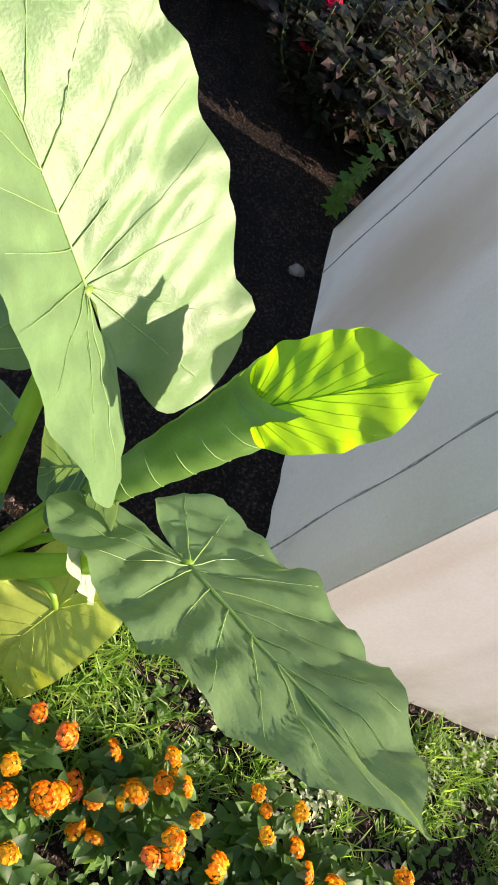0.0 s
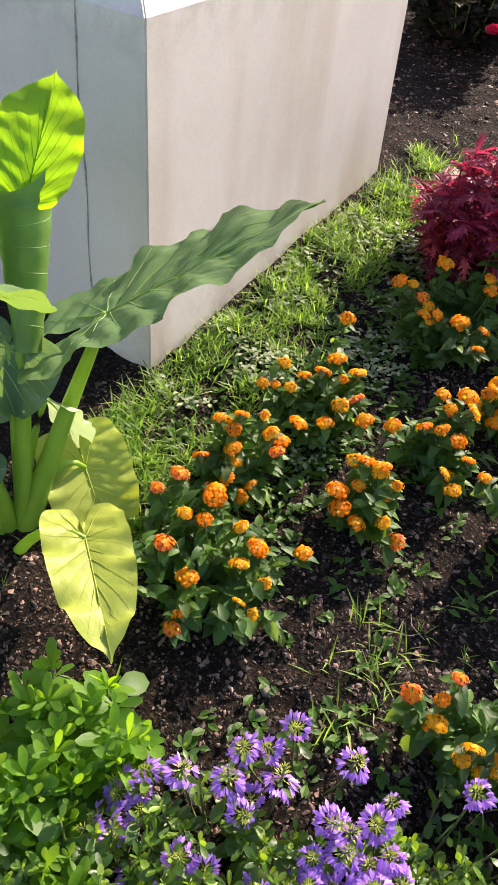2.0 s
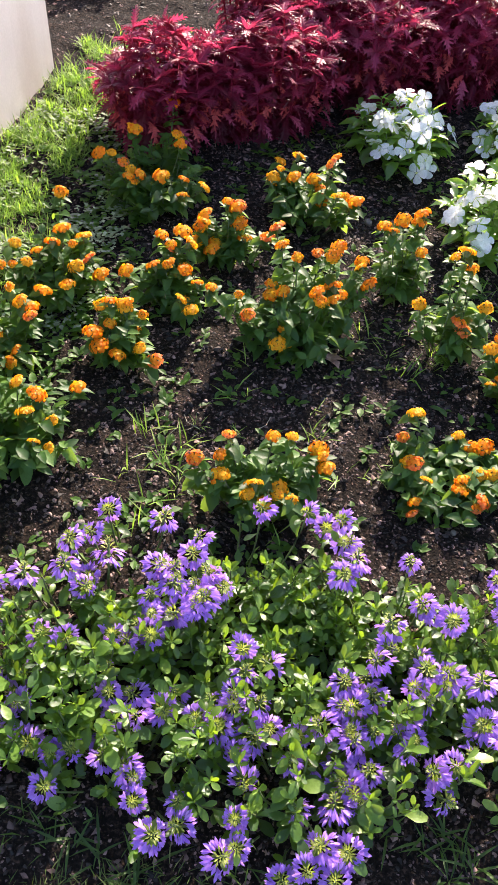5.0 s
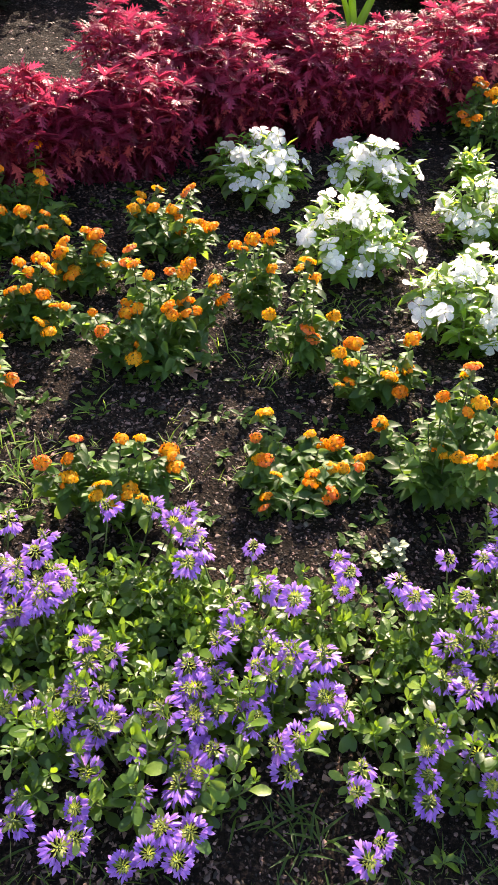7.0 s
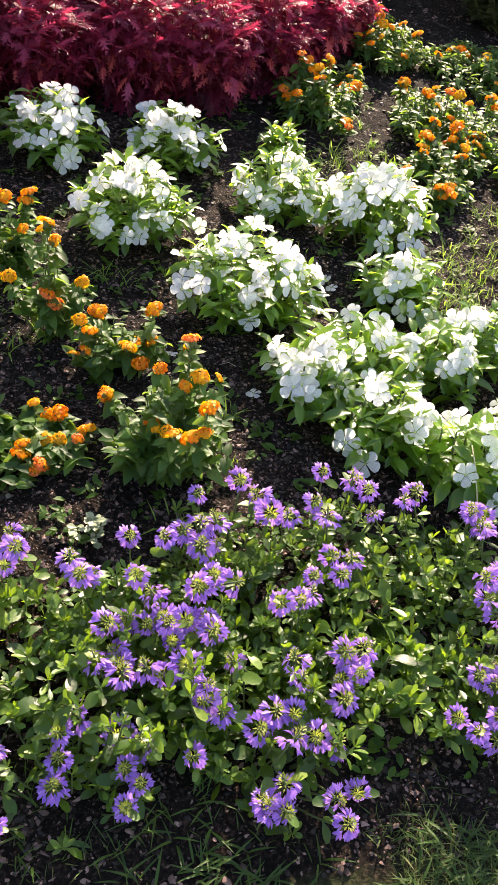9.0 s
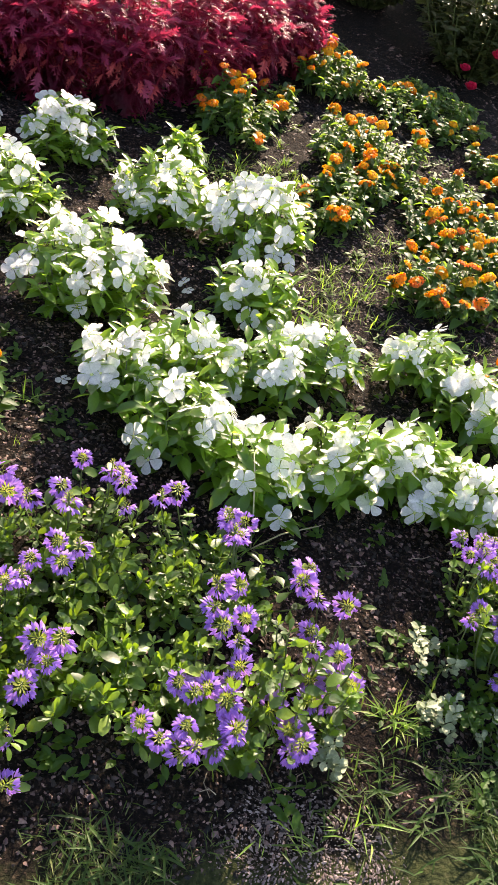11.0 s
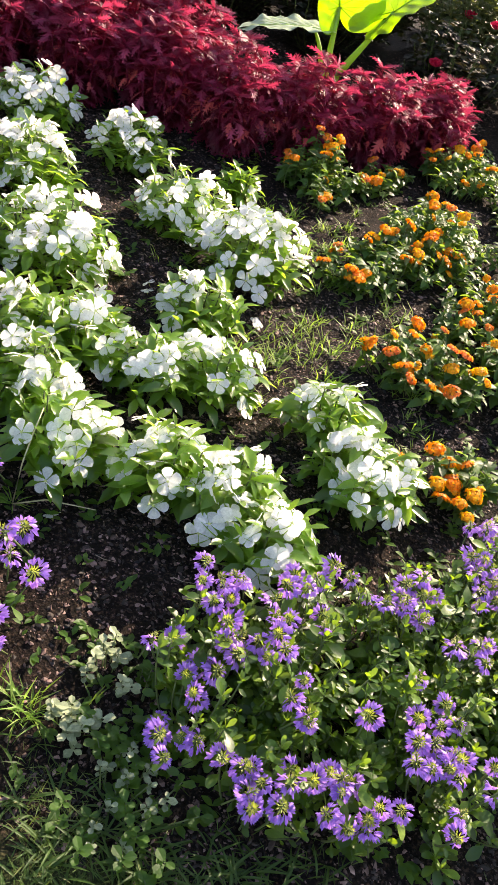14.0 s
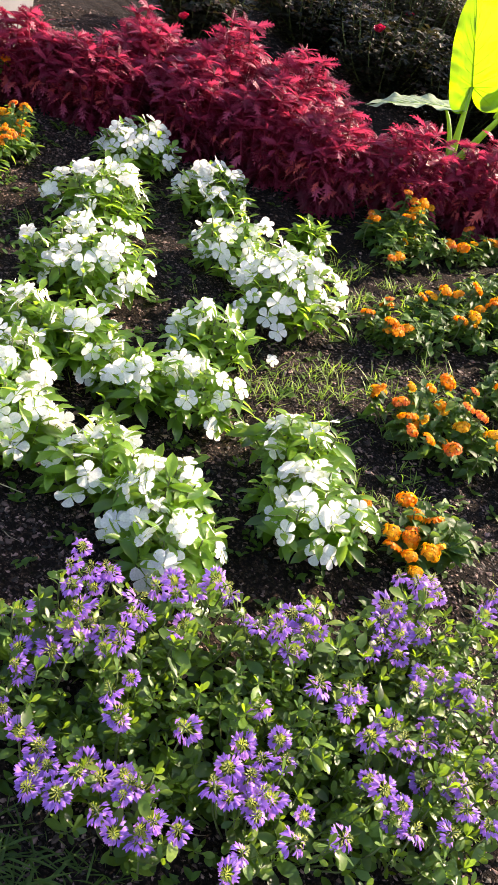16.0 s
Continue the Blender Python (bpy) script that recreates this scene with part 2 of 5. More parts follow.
VINCA_GREENS = [(0, (0.026, 0.080, 0.014)), (0.55, (0.065, 0.16, 0.022)), (1, (0.20, 0.36, 0.045))]
VINCA_LEAF = leaf_material("vinca_leaf", VINCA_GREENS, (0.54, 0.86, 0.06), 0.50, 0.30, island=False, sheen=0.7)
VINCA_MASS = leaf_material("vinca_foliage", VINCA_GREENS, (0.54, 0.86, 0.06), 0.50, 0.30, sheen=0.7)
COLEUS = leaf_material("dark_red_coleus_leaf", [(0, (0.045, 0.005, 0.012)), (0.5, (0.130, 0.010, 0.034)), (0.88, (0.32, 0.036, 0.095)), (0.988, (0.43, 0.072, 0.14)), (0.992, (0.72, 0.12, 0.05)), (1, (0.78, 0.18, 0.05))], (0.80, 0.065, 0.16), 0.36, 0.48, sheen=0.24)
# rose leaf in two tones: shade darkened into the first, sun into the second
ROSE_SHADED = leaf_material("rose_leaf", [(0, (0.006, 0.010, 0.006)), (0.6, (0.013, 0.017, 0.010)), (1, (0.036, 0.018, 0.016))], (0.16, 0.14, 0.04), 0.12, 0.60, sheen=0.2)
ROSE_SUNLIT = leaf_material("sunlit_rose_leaf", [(0, (0.020, 0.036, 0.014)), (0.6, (0.048, 0.066, 0.028)), (1, (0.11, 0.10, 0.05))], (0.36, 0.42, 0.09), 0.28, 0.5, sheen=0.35)
ROSE = leaf_material("crimson_rose_petal", [(0, (0.50, 0.010, 0.045)), (1, (0.68, 0.02, 0.09))], (0.75, 0.02, 0.1), 0.3, 0.5)
SPRIG = leaf_material("grey_green_leaf", [(0, (0.10, 0.14, 0.07)), (1, (0.36, 0.42, 0.24))], (0.4, 0.5, 0.2), 0.25, 0.5)


def ear_material(name, base, glow, share, rough=0.42, gloss=0.45):
    m, n, l, p = material(name)
    pos = world_coords(n)
    big, fine = noise_of(n, l, 16.0, 5, 0.6, pos), noise_of(n, l, 260.0, 3, 0.6, pos)
    a = ramp_of(n, l, big, [(0.3, tuple(0.8 * c for c in base)), (0.7, tuple(1.2 * c for c in base))])
    col = mixed(n, l, 1.0, a, ramp_of(n, l, fine, [(0.3, (0.88, 0.88, 0.88)), (0.7, (1.08, 1.08, 1.08))]), "MULTIPLY")
    l.new(col, p.inputs["Base Color"])
    p.inputs["Roughness"].default_value = rough
    p.inputs["Specular IOR Level"].default_value = gloss
    add = n.new("ShaderNodeMath")
    l.new(noise_of(n, l, 38.0, 2, 0.5, pos), add.inputs[0])
    l.new(fine, add.inputs[1])
    bumped(n, l, p, add.outputs[0], 0.18, 0.004)
    t = n.new("ShaderNodeBsdfTranslucent")
    l.new(mixed(n, l, 0.8, col, glow), t.inputs[0])
    mix = n.new("ShaderNodeMixShader")
    mix.inputs[0].default_value = share
    l.new(p.outputs[0], mix.inputs[1])
    l.new(t.outputs[0], mix.inputs[2])
    l.new(mix.outputs[0], n["Material Output"].inputs[0])
    return m


EAR = ear_material("elephant_ear_leaf", (0.115, 0.20, 0.085), (0.42, 0.68, 0.08), 0.25, 0.45, 0.38)
EAR_NEW = ear_material("young_ear_leaf", (0.13, 0.27, 0.03), (0.48, 0.86, 0.005), 0.60)
EAR_YELLOW = ear_material("yellowing_ear_leaf", (0.35, 0.42, 0.075), (0.64, 0.70, 0.05), 0.38, 0.46)
EAR_PALE = ear_material("pale_ear_underside", (0.36, 0.45, 0.30), (0.5, 0.65, 0.25), 0.3, 0.6)
EAR_NEW_RIB = ear_material("young_leaf_rib", (0.14, 0.28, 0.03), (0.55, 0.90, 0.02), 0.6)
EAR_FURLED = ear_material("furled_leaf_skin", (0.115, 0.22, 0.055), (0.40, 0.68, 0.03), 0.36)
EAR_RIB = ear_material("furled_leaf_rib", (0.16, 0.29, 0.08), (0.48, 0.74, 0.05), 0.36)
# darker, bluer ear leaf: shade put into the colour of two blades
EAR_SHADED = ear_material("shaded_ear_leaf", (0.06, 0.125, 0.075), (0.3, 0.5, 0.1), 0.25)
EAR_VEIN = ear_material("pale_leaf_vein", (0.28, 0.42, 0.18), (0.6, 0.8, 0.1), 0.35, 0.45)
PETIOLE = ear_material("leaf_stalk", (0.22, 0.37, 0.05), (0.60, 0.85, 0.04), 0.35, 0.4)


# ---- mesh tools ----
def plane(x, y):
    """Height of the even slope under the bed."""
    return -0.0002 - 0.0712 * min(max(x, -4.0), 6.0) + 0.0962 * min(max(y, -2.0), 7.0)


def gz(x, y):
    """Height of the bare ground: the slope, and the dug earth heaped a little on it."""
    back = min(max((y - bed_edge(x) - 0.08) / 0.40, 0.0), 1.0)
    side = min(max((x + 2.6) / 0.5, 0.0), 1.0) * min(max((3.6 - x) / 0.5, 0.0), 1.0)
    foot = min(max((-0.30 - x) / 0.3, 0.0), 1.0)
    return plane(x, y) + (0.032 + 0.016 * foot) * back * side * min(max((4.5 - y) / 1.0, 0.0), 1.0)


class Build:
    """Gathers copies of small patterns into one mesh."""

    def __init__(self):
        self.v, self.f, self.m, self.count = [], [], [], 0

    def add(self, pattern, mat=None, slot=0):
        v, f = pattern
        v = np.asarray(v, float)
        if mat is not None:
            v = v @ mat[:3, :3].T + mat[:3, 3]
        self.v.append(v)
        k = self.count
        self.f += [tuple(i + k for i in face) for face in f]
        self.m += [slot] * len(f)
        self.count += len(v)
        return self

    def many(self, pattern, mats, slot=0):
        """Copies of one pattern at many placings."""
        v, f = pattern
        v, mats = np.asarray(v, float), np.asarray(mats)
        self.v.append((np.einsum("kij,nj->kni", mats[:, :3, :3], v) + mats[:, None, :3, 3]).reshape(-1, 3))
        for size in sorted({len(face) for face in f}):
            faces = np.array([face for face in f if len(face) == size])
            every = (faces[None] + (self.count + len(v) * np.arange(len(mats)))[:, None, None]).reshape(-1, size)
            self.f += every.tolist()
            self.m += [slot] * len(every)
        self.count += len(v) * len(mats)
        return self

    def mesh(self, name, materials, smooth=False):
        me = bpy.data.meshes.new(name)
        me.from_pydata(np.concatenate(self.v).tolist(), [], self.f)
        for m in materials:
            me.materials.append(m)
        me.polygons.foreach_set("material_index", self.m)
        if smooth:
            me.polygons.foreach_set("use_smooth", [True] * len(self.f))
        me.update()
        return me


def unit(v):
    v = np.asarray(v, float)
    return v / (np.linalg.norm(v) + 1e-9)


def stand(pos, along, face, size=1.0):
    """A placing whose y axis runs along a way, and whose z axis leans to face."""
    y = unit(along)
    x = np.cross(y, face)
    if np.linalg.norm(x) < 1e-4:
        x = np.cross(y, (0.31, 0.7, 0.2))
    x = unit(x)
    m = np.eye(4)
    m[:3, 0], m[:3, 1], m[:3, 2], m[:3, 3] = x * size, y * size, np.cross(x, y) * size, pos
    return m


def leaf_pattern(width, rows=5, fold=0.25, droop=0.3, wide_at=0.4, teeth=0.0, twist=0.0, tip=0.02):
    """A leaf of length 1 along y, folded at the midrib and bent down to its tip."""
    v, f = [], []
    for i in range(rows + 1):
        t = i / rows
        w = width * (math.sin(math.pi * min(t ** (math.log(0.5) / math.log(wide_at)), 1.0)) ** 0.8)
        if i == 0:
            w = width * 0.08
        if i == rows:
            w = width * tip
        w *= 1 + teeth * (1 if i % 2 else -1)
        z = -droop * t * t
        a = twist * t
        for s in (-1, 0, 1):
            v.append((s * w * math.cos(a), t, z + abs(s) * w * fold + s * w * math.sin(a)))
    for i in range(rows):
        k = 3 * i
        f += [(k, k + 1, k + 4, k + 3), (k + 1, k + 2, k + 5, k + 4)]
    return np.array(v), f


def tube(points, radii, sides=6):
    """A round stalk through the points."""
    pts = np.asarray(points, float)
    v, f = [], []
    for i, p in enumerate(pts):
        d = unit(pts[min(i + 1, len(pts) - 1)] - pts[max(i - 1, 0)])
        a = unit(np.cross(d, (0.3, 0.5, 0.1) if abs(d[2]) > 0.9 else (0, 0, 1)))
        b = np.cross(d, a)
        for k in range(sides):
            w = 2 * math.pi * k / sides
            v.append(p + radii[i] * (math.cos(w) * a + math.sin(w) * b))
    for i in range(len(pts) - 1):
        for k in range(sides):
            j = (k + 1) % sides
            f.append((i * sides + k, i * sides + j, (i + 1) * sides + j, (i + 1) * sides + k))
    f += [tuple(range(sides))[::-1], tuple((len(pts) - 1) * sides + k for k in range(sides))]
    return np.array(v), f


def bow(a, b, lift, n=5, side=(0, 0, 0)):
    """Points on an arc from a to b, raised in its middle."""
    a, b, side = np.asarray(a, float), np.asarray(b, float), np.asarray(side, float)
    return [a + (b - a) * t + (np.array((0, 0, lift)) + side) * 4 * t * (1 - t) for t in np.linspace(0, 1, n)]


def thing(name, x, y, z, label, category, group="", kind=""):
    ob = new(name)
    ob.empty_display_size = 0.05
    ob.location = (x, y, z)
    return tagged(ob, label, category, group, kind)


def part(name, mesh, parent, label="", mat=None):
    ob = new(name, mesh)
    ob.parent = parent
    if mat is not None:
        ob.matrix_local = Matrix(mat.tolist() if isinstance(mat, np.ndarray) else mat)
    if label:
        ob["label"] = label
    return ob


def solo(name, mesh, label, category, kind="", group=""):
    return tagged(new(name, mesh), label, category, group, kind)


# ---- ground ----
def spread_axis(lo, hi, step, far):
    inner = list(np.arange(lo, hi + 1e-6, step))
    outer, d = [], step
    x = 0.0
    while x < far:
        d *= 1.35
        x += d
        outer.append(x)
    return np.array([lo - o for o in outer[::-1]] + inner + [hi + o for o in outer])


def rough_ground(x, y):
    p = Vector((x, y, 0.0))
    near = 1.0 if -3 < x < 5 and -1.5 < y < 6 else 0.0
    return gz(x, y) + near * (0.016 * noise.noise(p * 3.1) + 0.012 * noise.noise(p * 9.0) + 0.009 * noise.noise(p * 24.0))


def bed_edge(x):
    """Where the lawn meets the dug bed."""
    x = min(max(x, -0.2), 4.0)
    return -0.43 + 0.03 * x + 0.085 * x * x + 0.02 * math.sin(9 * x)


xs, ys = spread_axis(-1.3, 3.6, 0.02, 120), spread_axis(-0.6, 3.4, 0.02, 120)
gv = [(x, y, rough_ground(x, y)) for y in ys for x in xs]
w = len(xs)
gf = [(j * w + i, j * w + i + 1, (j + 1) * w + i + 1, (j + 1) * w + i) for j in range(len(ys) - 1) for i in range(w - 1)]
gm = bpy.data.meshes.new("ground")
gm.from_pydata(gv, [], gf)
gm.materials.append(SOIL)
gm.polygons.foreach_set("use_smooth", [True] * len(gf))
tagged(new("ground", gm), "dark mulched earth of a sloping flower bed", "ground", kind="structure")

# bark chips and grit lying on the earth
chips = []
for n_sides in (4, 5, 4, 5):
    long = rng.uniform(0.32, 0.7)
    v = [(math.cos(2 * math.pi * (k + rng.uniform(-0.25, 0.25)) / n_sides) * rng.uniform(0.8, 1.1), long * math.sin(2 * math.pi * k / n_sides), rng.uniform(-0.2, 0.0)) for k in range(n_sides)]
    v.append((rng.uniform(-0.3, 0.3), rng.uniform(-0.2, 0.2), rng.uniform(0.22, 0.4)))
    chips.append((np.array(v), [(k, (k + 1) % n_sides, n_sides) for k in range(n_sides)]))


def strew(count, x0, x1, y0, y1, small, spread, most):
    """Placings of chips over a stretch of the bed, thick in patches."""
    out = []
    for _ in range(count):
        x, y = rng.uniform(x0, x1), rng.uniform(y0, y1)
        if y < bed_edge(x) - 0.06 or math.hypot((x - 1.2) / 2.9, (y - 2.0) / 3.7) + 0.2 * noise.noise(Vector((x, y, 17))) > 1 or noise.noise(Vector((x * 2.6, y * 2.6, 4))) < rng.uniform(-0.9, -0.05):
            continue
        s = min(small + rng.exponential(spread), most)
        a, t, u = rng.uniform(0, 6.283), rng.normal(0, 0.28), rng.normal(0, 0.28)
        m = np.eye(4)
        m[:3, 0] = s * np.array((math.cos(a), math.sin(a), t))
        m[:3, 1] = s * np.array((-math.sin(a), math.cos(a), u))
        m[:3, 2] = s * np.array((-t * math.cos(a) + u * math.sin(a), -t * math.sin(a) - u * math.cos(a), 1))
        m[:3, 3] = x, y, rough_ground(x, y)
        out.append(m)
    return out


litter = Build()
for spot in (strew(190000, -0.8, 3.3, -0.5, 2.2, 0.0018, 0.0026, 0.0125), strew(64000, -2.0, 3.9, 2.0, 5.6, 0.0028, 0.0036, 0.018)):
    for k in range(4):
        litter.many(chips[k], spot[k::4])
solo("bark_mulch", litter.mesh("bark_mulch", [CHIP]), "loose dark bark chips and grit on the earth", "mulch", "stuff")


# a bare patch of pale grit at the edge of the lawn
bare = Build()
for _ in range(2600):
    a, d = rng.uniform(0, 6.283), math.sqrt(rng.uniform(0, 1)) * rng.uniform(0.7, 1.15)
    x, y = 2.05 + 0.17 * d * math.cos(a), -0.07 + 0.12 * d * math.sin(a)
    bare.add(chips[rng.integers(4)], stand((x, y, rough_ground(x, y) + 0.002), (math.cos(3 * a), math.sin(3 * a), rng.normal(0, 0.2)), (rng.normal(0, 0.2), rng.normal(0, 0.2), 1), 0.0016 + min(rng.exponential(0.0012), 0.005)))
solo("grit", bare.mesh("grit", [GRIT]), "pale pinkish grit bare of grass beside the lawn", "grit", "stuff")


# ---- brick pier on its concrete plinth ----
PX0, PX1, PY0, PY1 = -1.97, -0.727, 0.802, 2.045
pier = thing("brick_pier", (PX0 + PX1) / 2, (PY0 + PY1) / 2, 0.0, "square dark red brick pier on a pale concrete plinth", "pier")
CX, CY = (PX0 + PX1) / 2, (PY0 + PY1) / 2


def ring(x0, x1, y0, y1, z):
    return [(x0 - CX, y0 - CY, z), (x1 - CX, y0 - CY, z), (x1 - CX, y1 - CY, z), (x0 - CX, y1 - CY, z)]


IN = 0.108
bm = bmesh.new()
levels = [ring(PX0, PX1, PY0, PY1, -0.4), ring(PX0, PX1, PY0, PY1, 0.992), ring(PX0 + IN, PX1 - IN, PY0 + IN, PY1 - IN, 1.064)]
vs = [[bm.verts.new(p) for p in lev] for lev in levels]
for a, b in zip(vs, vs[1:]):
    for k in range(4):
        bm.faces.new((a[k], a[(k + 1) % 4], b[(k + 1) % 4], b[k]))
bm.faces.new(vs[-1])
bmesh.ops.bevel(bm, geom=[e for e in bm.edges if abs(e.verts[0].co.z - e.verts[1].co.z) > 0.05], offset=0.003, segments=2, affect="EDGES")
me = bpy.data.meshes.new("plinth")
bm.to_mesh(me)
me.materials.append(CONCRETE)
part("plinth", me, pier, "pale cast concrete plinth with a sloping top")
# joints near the corners of the plinth, filled with dark sealant
for jx, face in ((-0.905, "front"), (-1.785, "front")):
    n_steps = 14
    pts = [(jx - CX + 0.004 * math.sin(5.1 * i + jx), PY0 - CY - 0.0012, 0.02 + 0.972 * i / n_steps) for i in range(n_steps + 1)]
    turn = 0.045 if jx > -1.2 else -0.045
    pts += [(jx - CX - turn * t, PY0 - CY + IN * t - 0.001, 0.993 + 0.072 * t) for t in (0.33, 0.66, 1.0)]
    b = Build().add(tube(pts, [0.0020 + 0.0011 * math.sin(3 * i) for i in range(len(pts))], 5))
    part("joint", b.mesh("joint", [JOINT], True), pier, "dark narrow sealed joint")

bx0, bx1, by0, by1 = PX0 + IN + 0.004, PX1 - IN - 0.004, PY0 + IN + 0.004, PY1 - IN - 0.004
core = Build()
corners = ring(bx0 + 0.007, bx1 - 0.007, by0 + 0.007, by1 - 0.007, 1.05) + ring(bx0 + 0.007, bx1 - 0.007, by0 + 0.007, by1 - 0.007, 2.355)
core.add((np.array(corners), [(0, 1, 5, 4), (1, 2, 6, 5), (2, 3, 7, 6), (3, 0, 4, 7), (4, 5, 6, 7)]))
part("mortar", core.mesh("mortar", [MORTAR]), pier, "grey mortar bed")


def brick_mesh(length, seed):
    r = random.Random(seed)
    b = bmesh.new()
    bmesh.ops.create_cube(b, size=1.0)
    for v in b.verts:
        v.co = (v.co.x * length, v.co.y * 0.095, v.co.z * 0.058)
        v.co += Vector((r.uniform(-1, 1), r.uniform(-1, 1), r.uniform(-1, 1))) * 0.0015
    bmesh.ops.bevel(b, geom=b.edges[:], offset=0.004, segments=1, affect="EDGES")
    m = bpy.data.meshes.new("brick")
    b.to_mesh(m)
    b.free()
    m.materials.append(BRICK)
    return m


# ---- grass and weeds ----
blade = leaf_pattern(0.035, 2, 0.2, 0.45, 0.35)
blade_up = leaf_pattern(0.028, 2, 0.2, 0.15, 0.35)


def tuft(b, x, y, size, count, spread=0.9, z=None):
    z = rough_ground(x, y) if z is None else z
    for _ in range(count):
        a = rng.uniform(0, 2 * math.pi)
        lean = rng.uniform(0.1, spread)
        way = (math.cos(a) * lean, math.sin(a) * lean, 1.0)
        r = size * 0.18
        p = (x + rng.normal(0, r), y + rng.normal(0, r), z - 0.004)
        b.add(blade if rng.random() < 0.6 else blade_up, stand(p, way, (-math.cos(a), -math.sin(a), 0.6), size * rng.uniform(0.55, 1.15)))


wild = Build()
for _ in range(3800):
    # sunlit strip of seedling grass at the foot of the pier
    x, y = rng.uniform(-0.70, -0.30), rng.uniform(0.35, 2.25)
    if x > -0.56 + 0.30 * (0.5 + 0.5 * noise.noise(Vector((x * 3, y * 3, 2)))) + 0.12 * (y < 0.8):
        continue
    if noise.noise(Vector((x * 6.5, y * 6.5, 11))) < -0.06 and rng.random() < 0.88:
        continue
    tuft(wild, x, y, rng.uniform(0.022, 0.070), int(rng.integers(4, 10)), 1.4)
for cx, cy, spread, number in ((0.12, 0.42, 0.10, 8), (0.62, 0.62, 0.10, 12), (0.30, 0.70, 0.2, 8), (0.6, 0.95, 0.12, 10), (1.95, 1.50, 0.10, 46), (1.50, 1.05, 0.08, 12),
                                (1.70, 1.95, 0.22, 44), (1.65, 2.25, 0.12, 40), (2.1, 1.95, 0.10, 16), (2.32, 1.62, 0.10, 14), (2.15, 1.75, 0.12, 12), (0.9, 1.25, 0.15, 12), (2.45, 1.45, 0.15, 16), (-0.25, 2.1, 0.3, 40), 
                                (1.15, 0.62, 0.1, 8), (2.20, 0.22, 0.02, 3), (2.05, 0.02, 0.10, 10), (-0.5, 0.0, 0.2, 22)):
    for _ in range(number):
        tuft(wild, rng.normal(cx, spread), rng.normal(cy, spread), rng.uniform(0.03, 0.08), int(rng.integers(5, 12)), 1.3)
tuft(wild, 2.196, 0.221, 0.075, 30, 1.7)
solo("wild_grass", wild.mesh("wild_grass", [GRASS]), "scattered bright green seedling grass in the bed", "grass", "stuff")

broad = leaf_pattern(0.042, 4, 0.2, 0.5, 0.4)
clumps = Build()
for cx, cy, sx, sy, number in ((2.38, 0.07, 0.16, 0.045, 34), (2.6, 0.13, 0.12, 0.04, 20), (2.25, -0.02, 0.2, 0.05, 14), (0.82, -0.24, 0.09, 0.03, 14), (1.33, -0.27, 0.10, 0.03, 26)):
    for _ in range(number):
        x, y = rng.normal(cx, sx), rng.normal(cy, sy)
        for _ in range(int(rng.integers(3, 7))):
            a = rng.uniform(0, 6.283)
            clumps.add(broad, stand((x + rng.normal(0, 0.006), y + rng.normal(0, 0.006), rough_ground(x, y)), (math.cos(a), math.sin(a), rng.uniform(0.3, 1.6)), (-math.cos(a), -math.sin(a), 0.8), rng.uniform(0.03, 0.065)))
for _ in range(1300):
    x = rng.uniform(-0.7, 3.5)
    y = bed_edge(x) + rng.uniform(-0.26, 0.06 if x < 0.3 or x > 2.0 else -0.01)
    if math.hypot((x - 2.05) / 0.16, (y + 0.07) / 0.12) < 1 or noise.noise(Vector((x * 3.2, y * 3.2, 55))) < (-0.15 if x < 0.8 else 0.24 if x < 2.0 else 0.10 if x < 2.6 else 0.0):
        continue
    for _ in range(int(rng.integers(4, 9))):
        a = rng.uniform(0, 6.283)
        clumps.add(broad, stand((x + rng.normal(0, 0.010), y + rng.normal(0, 0.010), rough_ground(x, y)), (math.cos(a), math.sin(a), rng.uniform(0.2, 1.3)), (-math.cos(a), -math.sin(a), 0.8), rng.uniform(0.028, 0.068)))
solo("coarse_grass", clumps.mesh("coarse_grass", [SHADE_GRASS]), "coarse broad-bladed green grass along the lawn", "grass", "stuff")

front_grass = Build()
for _ in range(260):
    x = rng.uniform(-0.4, 3.2)
    y = bed_edge(x) + rng.uniform(0.02, 0.20)
    if noise.noise(Vector((x * 3, y * 3, 21))) > (-0.05 if x < 0.3 or x > 2.0 else 0.12):
        tuft(front_grass, x, y, rng.uniform(0.035, 0.075), int(rng.integers(3, 7)), 1.4)
solo("front_grass", front_grass.mesh("front_grass", [SHADE_GRASS]), "long green grass under the front flowers, coloured dark as in shade", "grass", "stuff")

lawn = Build()
for _ in range(20000):
    x = rng.uniform(-1.0, 4.0)
    y = bed_edge(x) + (0.06 if x < 0.3 or x > 2.0 else 0.0) + rng.normal(0.0, 0.025) - abs(rng.normal(0.05, 0.30))
    if noise.noise(Vector((x * 5, y * 5, 9))) < rng.uniform(-0.1, 0.15) * (1 if y > bed_edge(x) - 0.05 else 0.4):
        continue
    if math.hypot((x - 2.05) / 0.17, (y + 0.08) / 0.13) > rng.uniform(0.8, 1.2):
        tuft(lawn, x, y, rng.uniform(0.018, 0.045), 3, 1.8)
solo("lawn", lawn.mesh("lawn", [LAWN]), "short mown lawn along the edge of the bed", "lawn", "stuff")

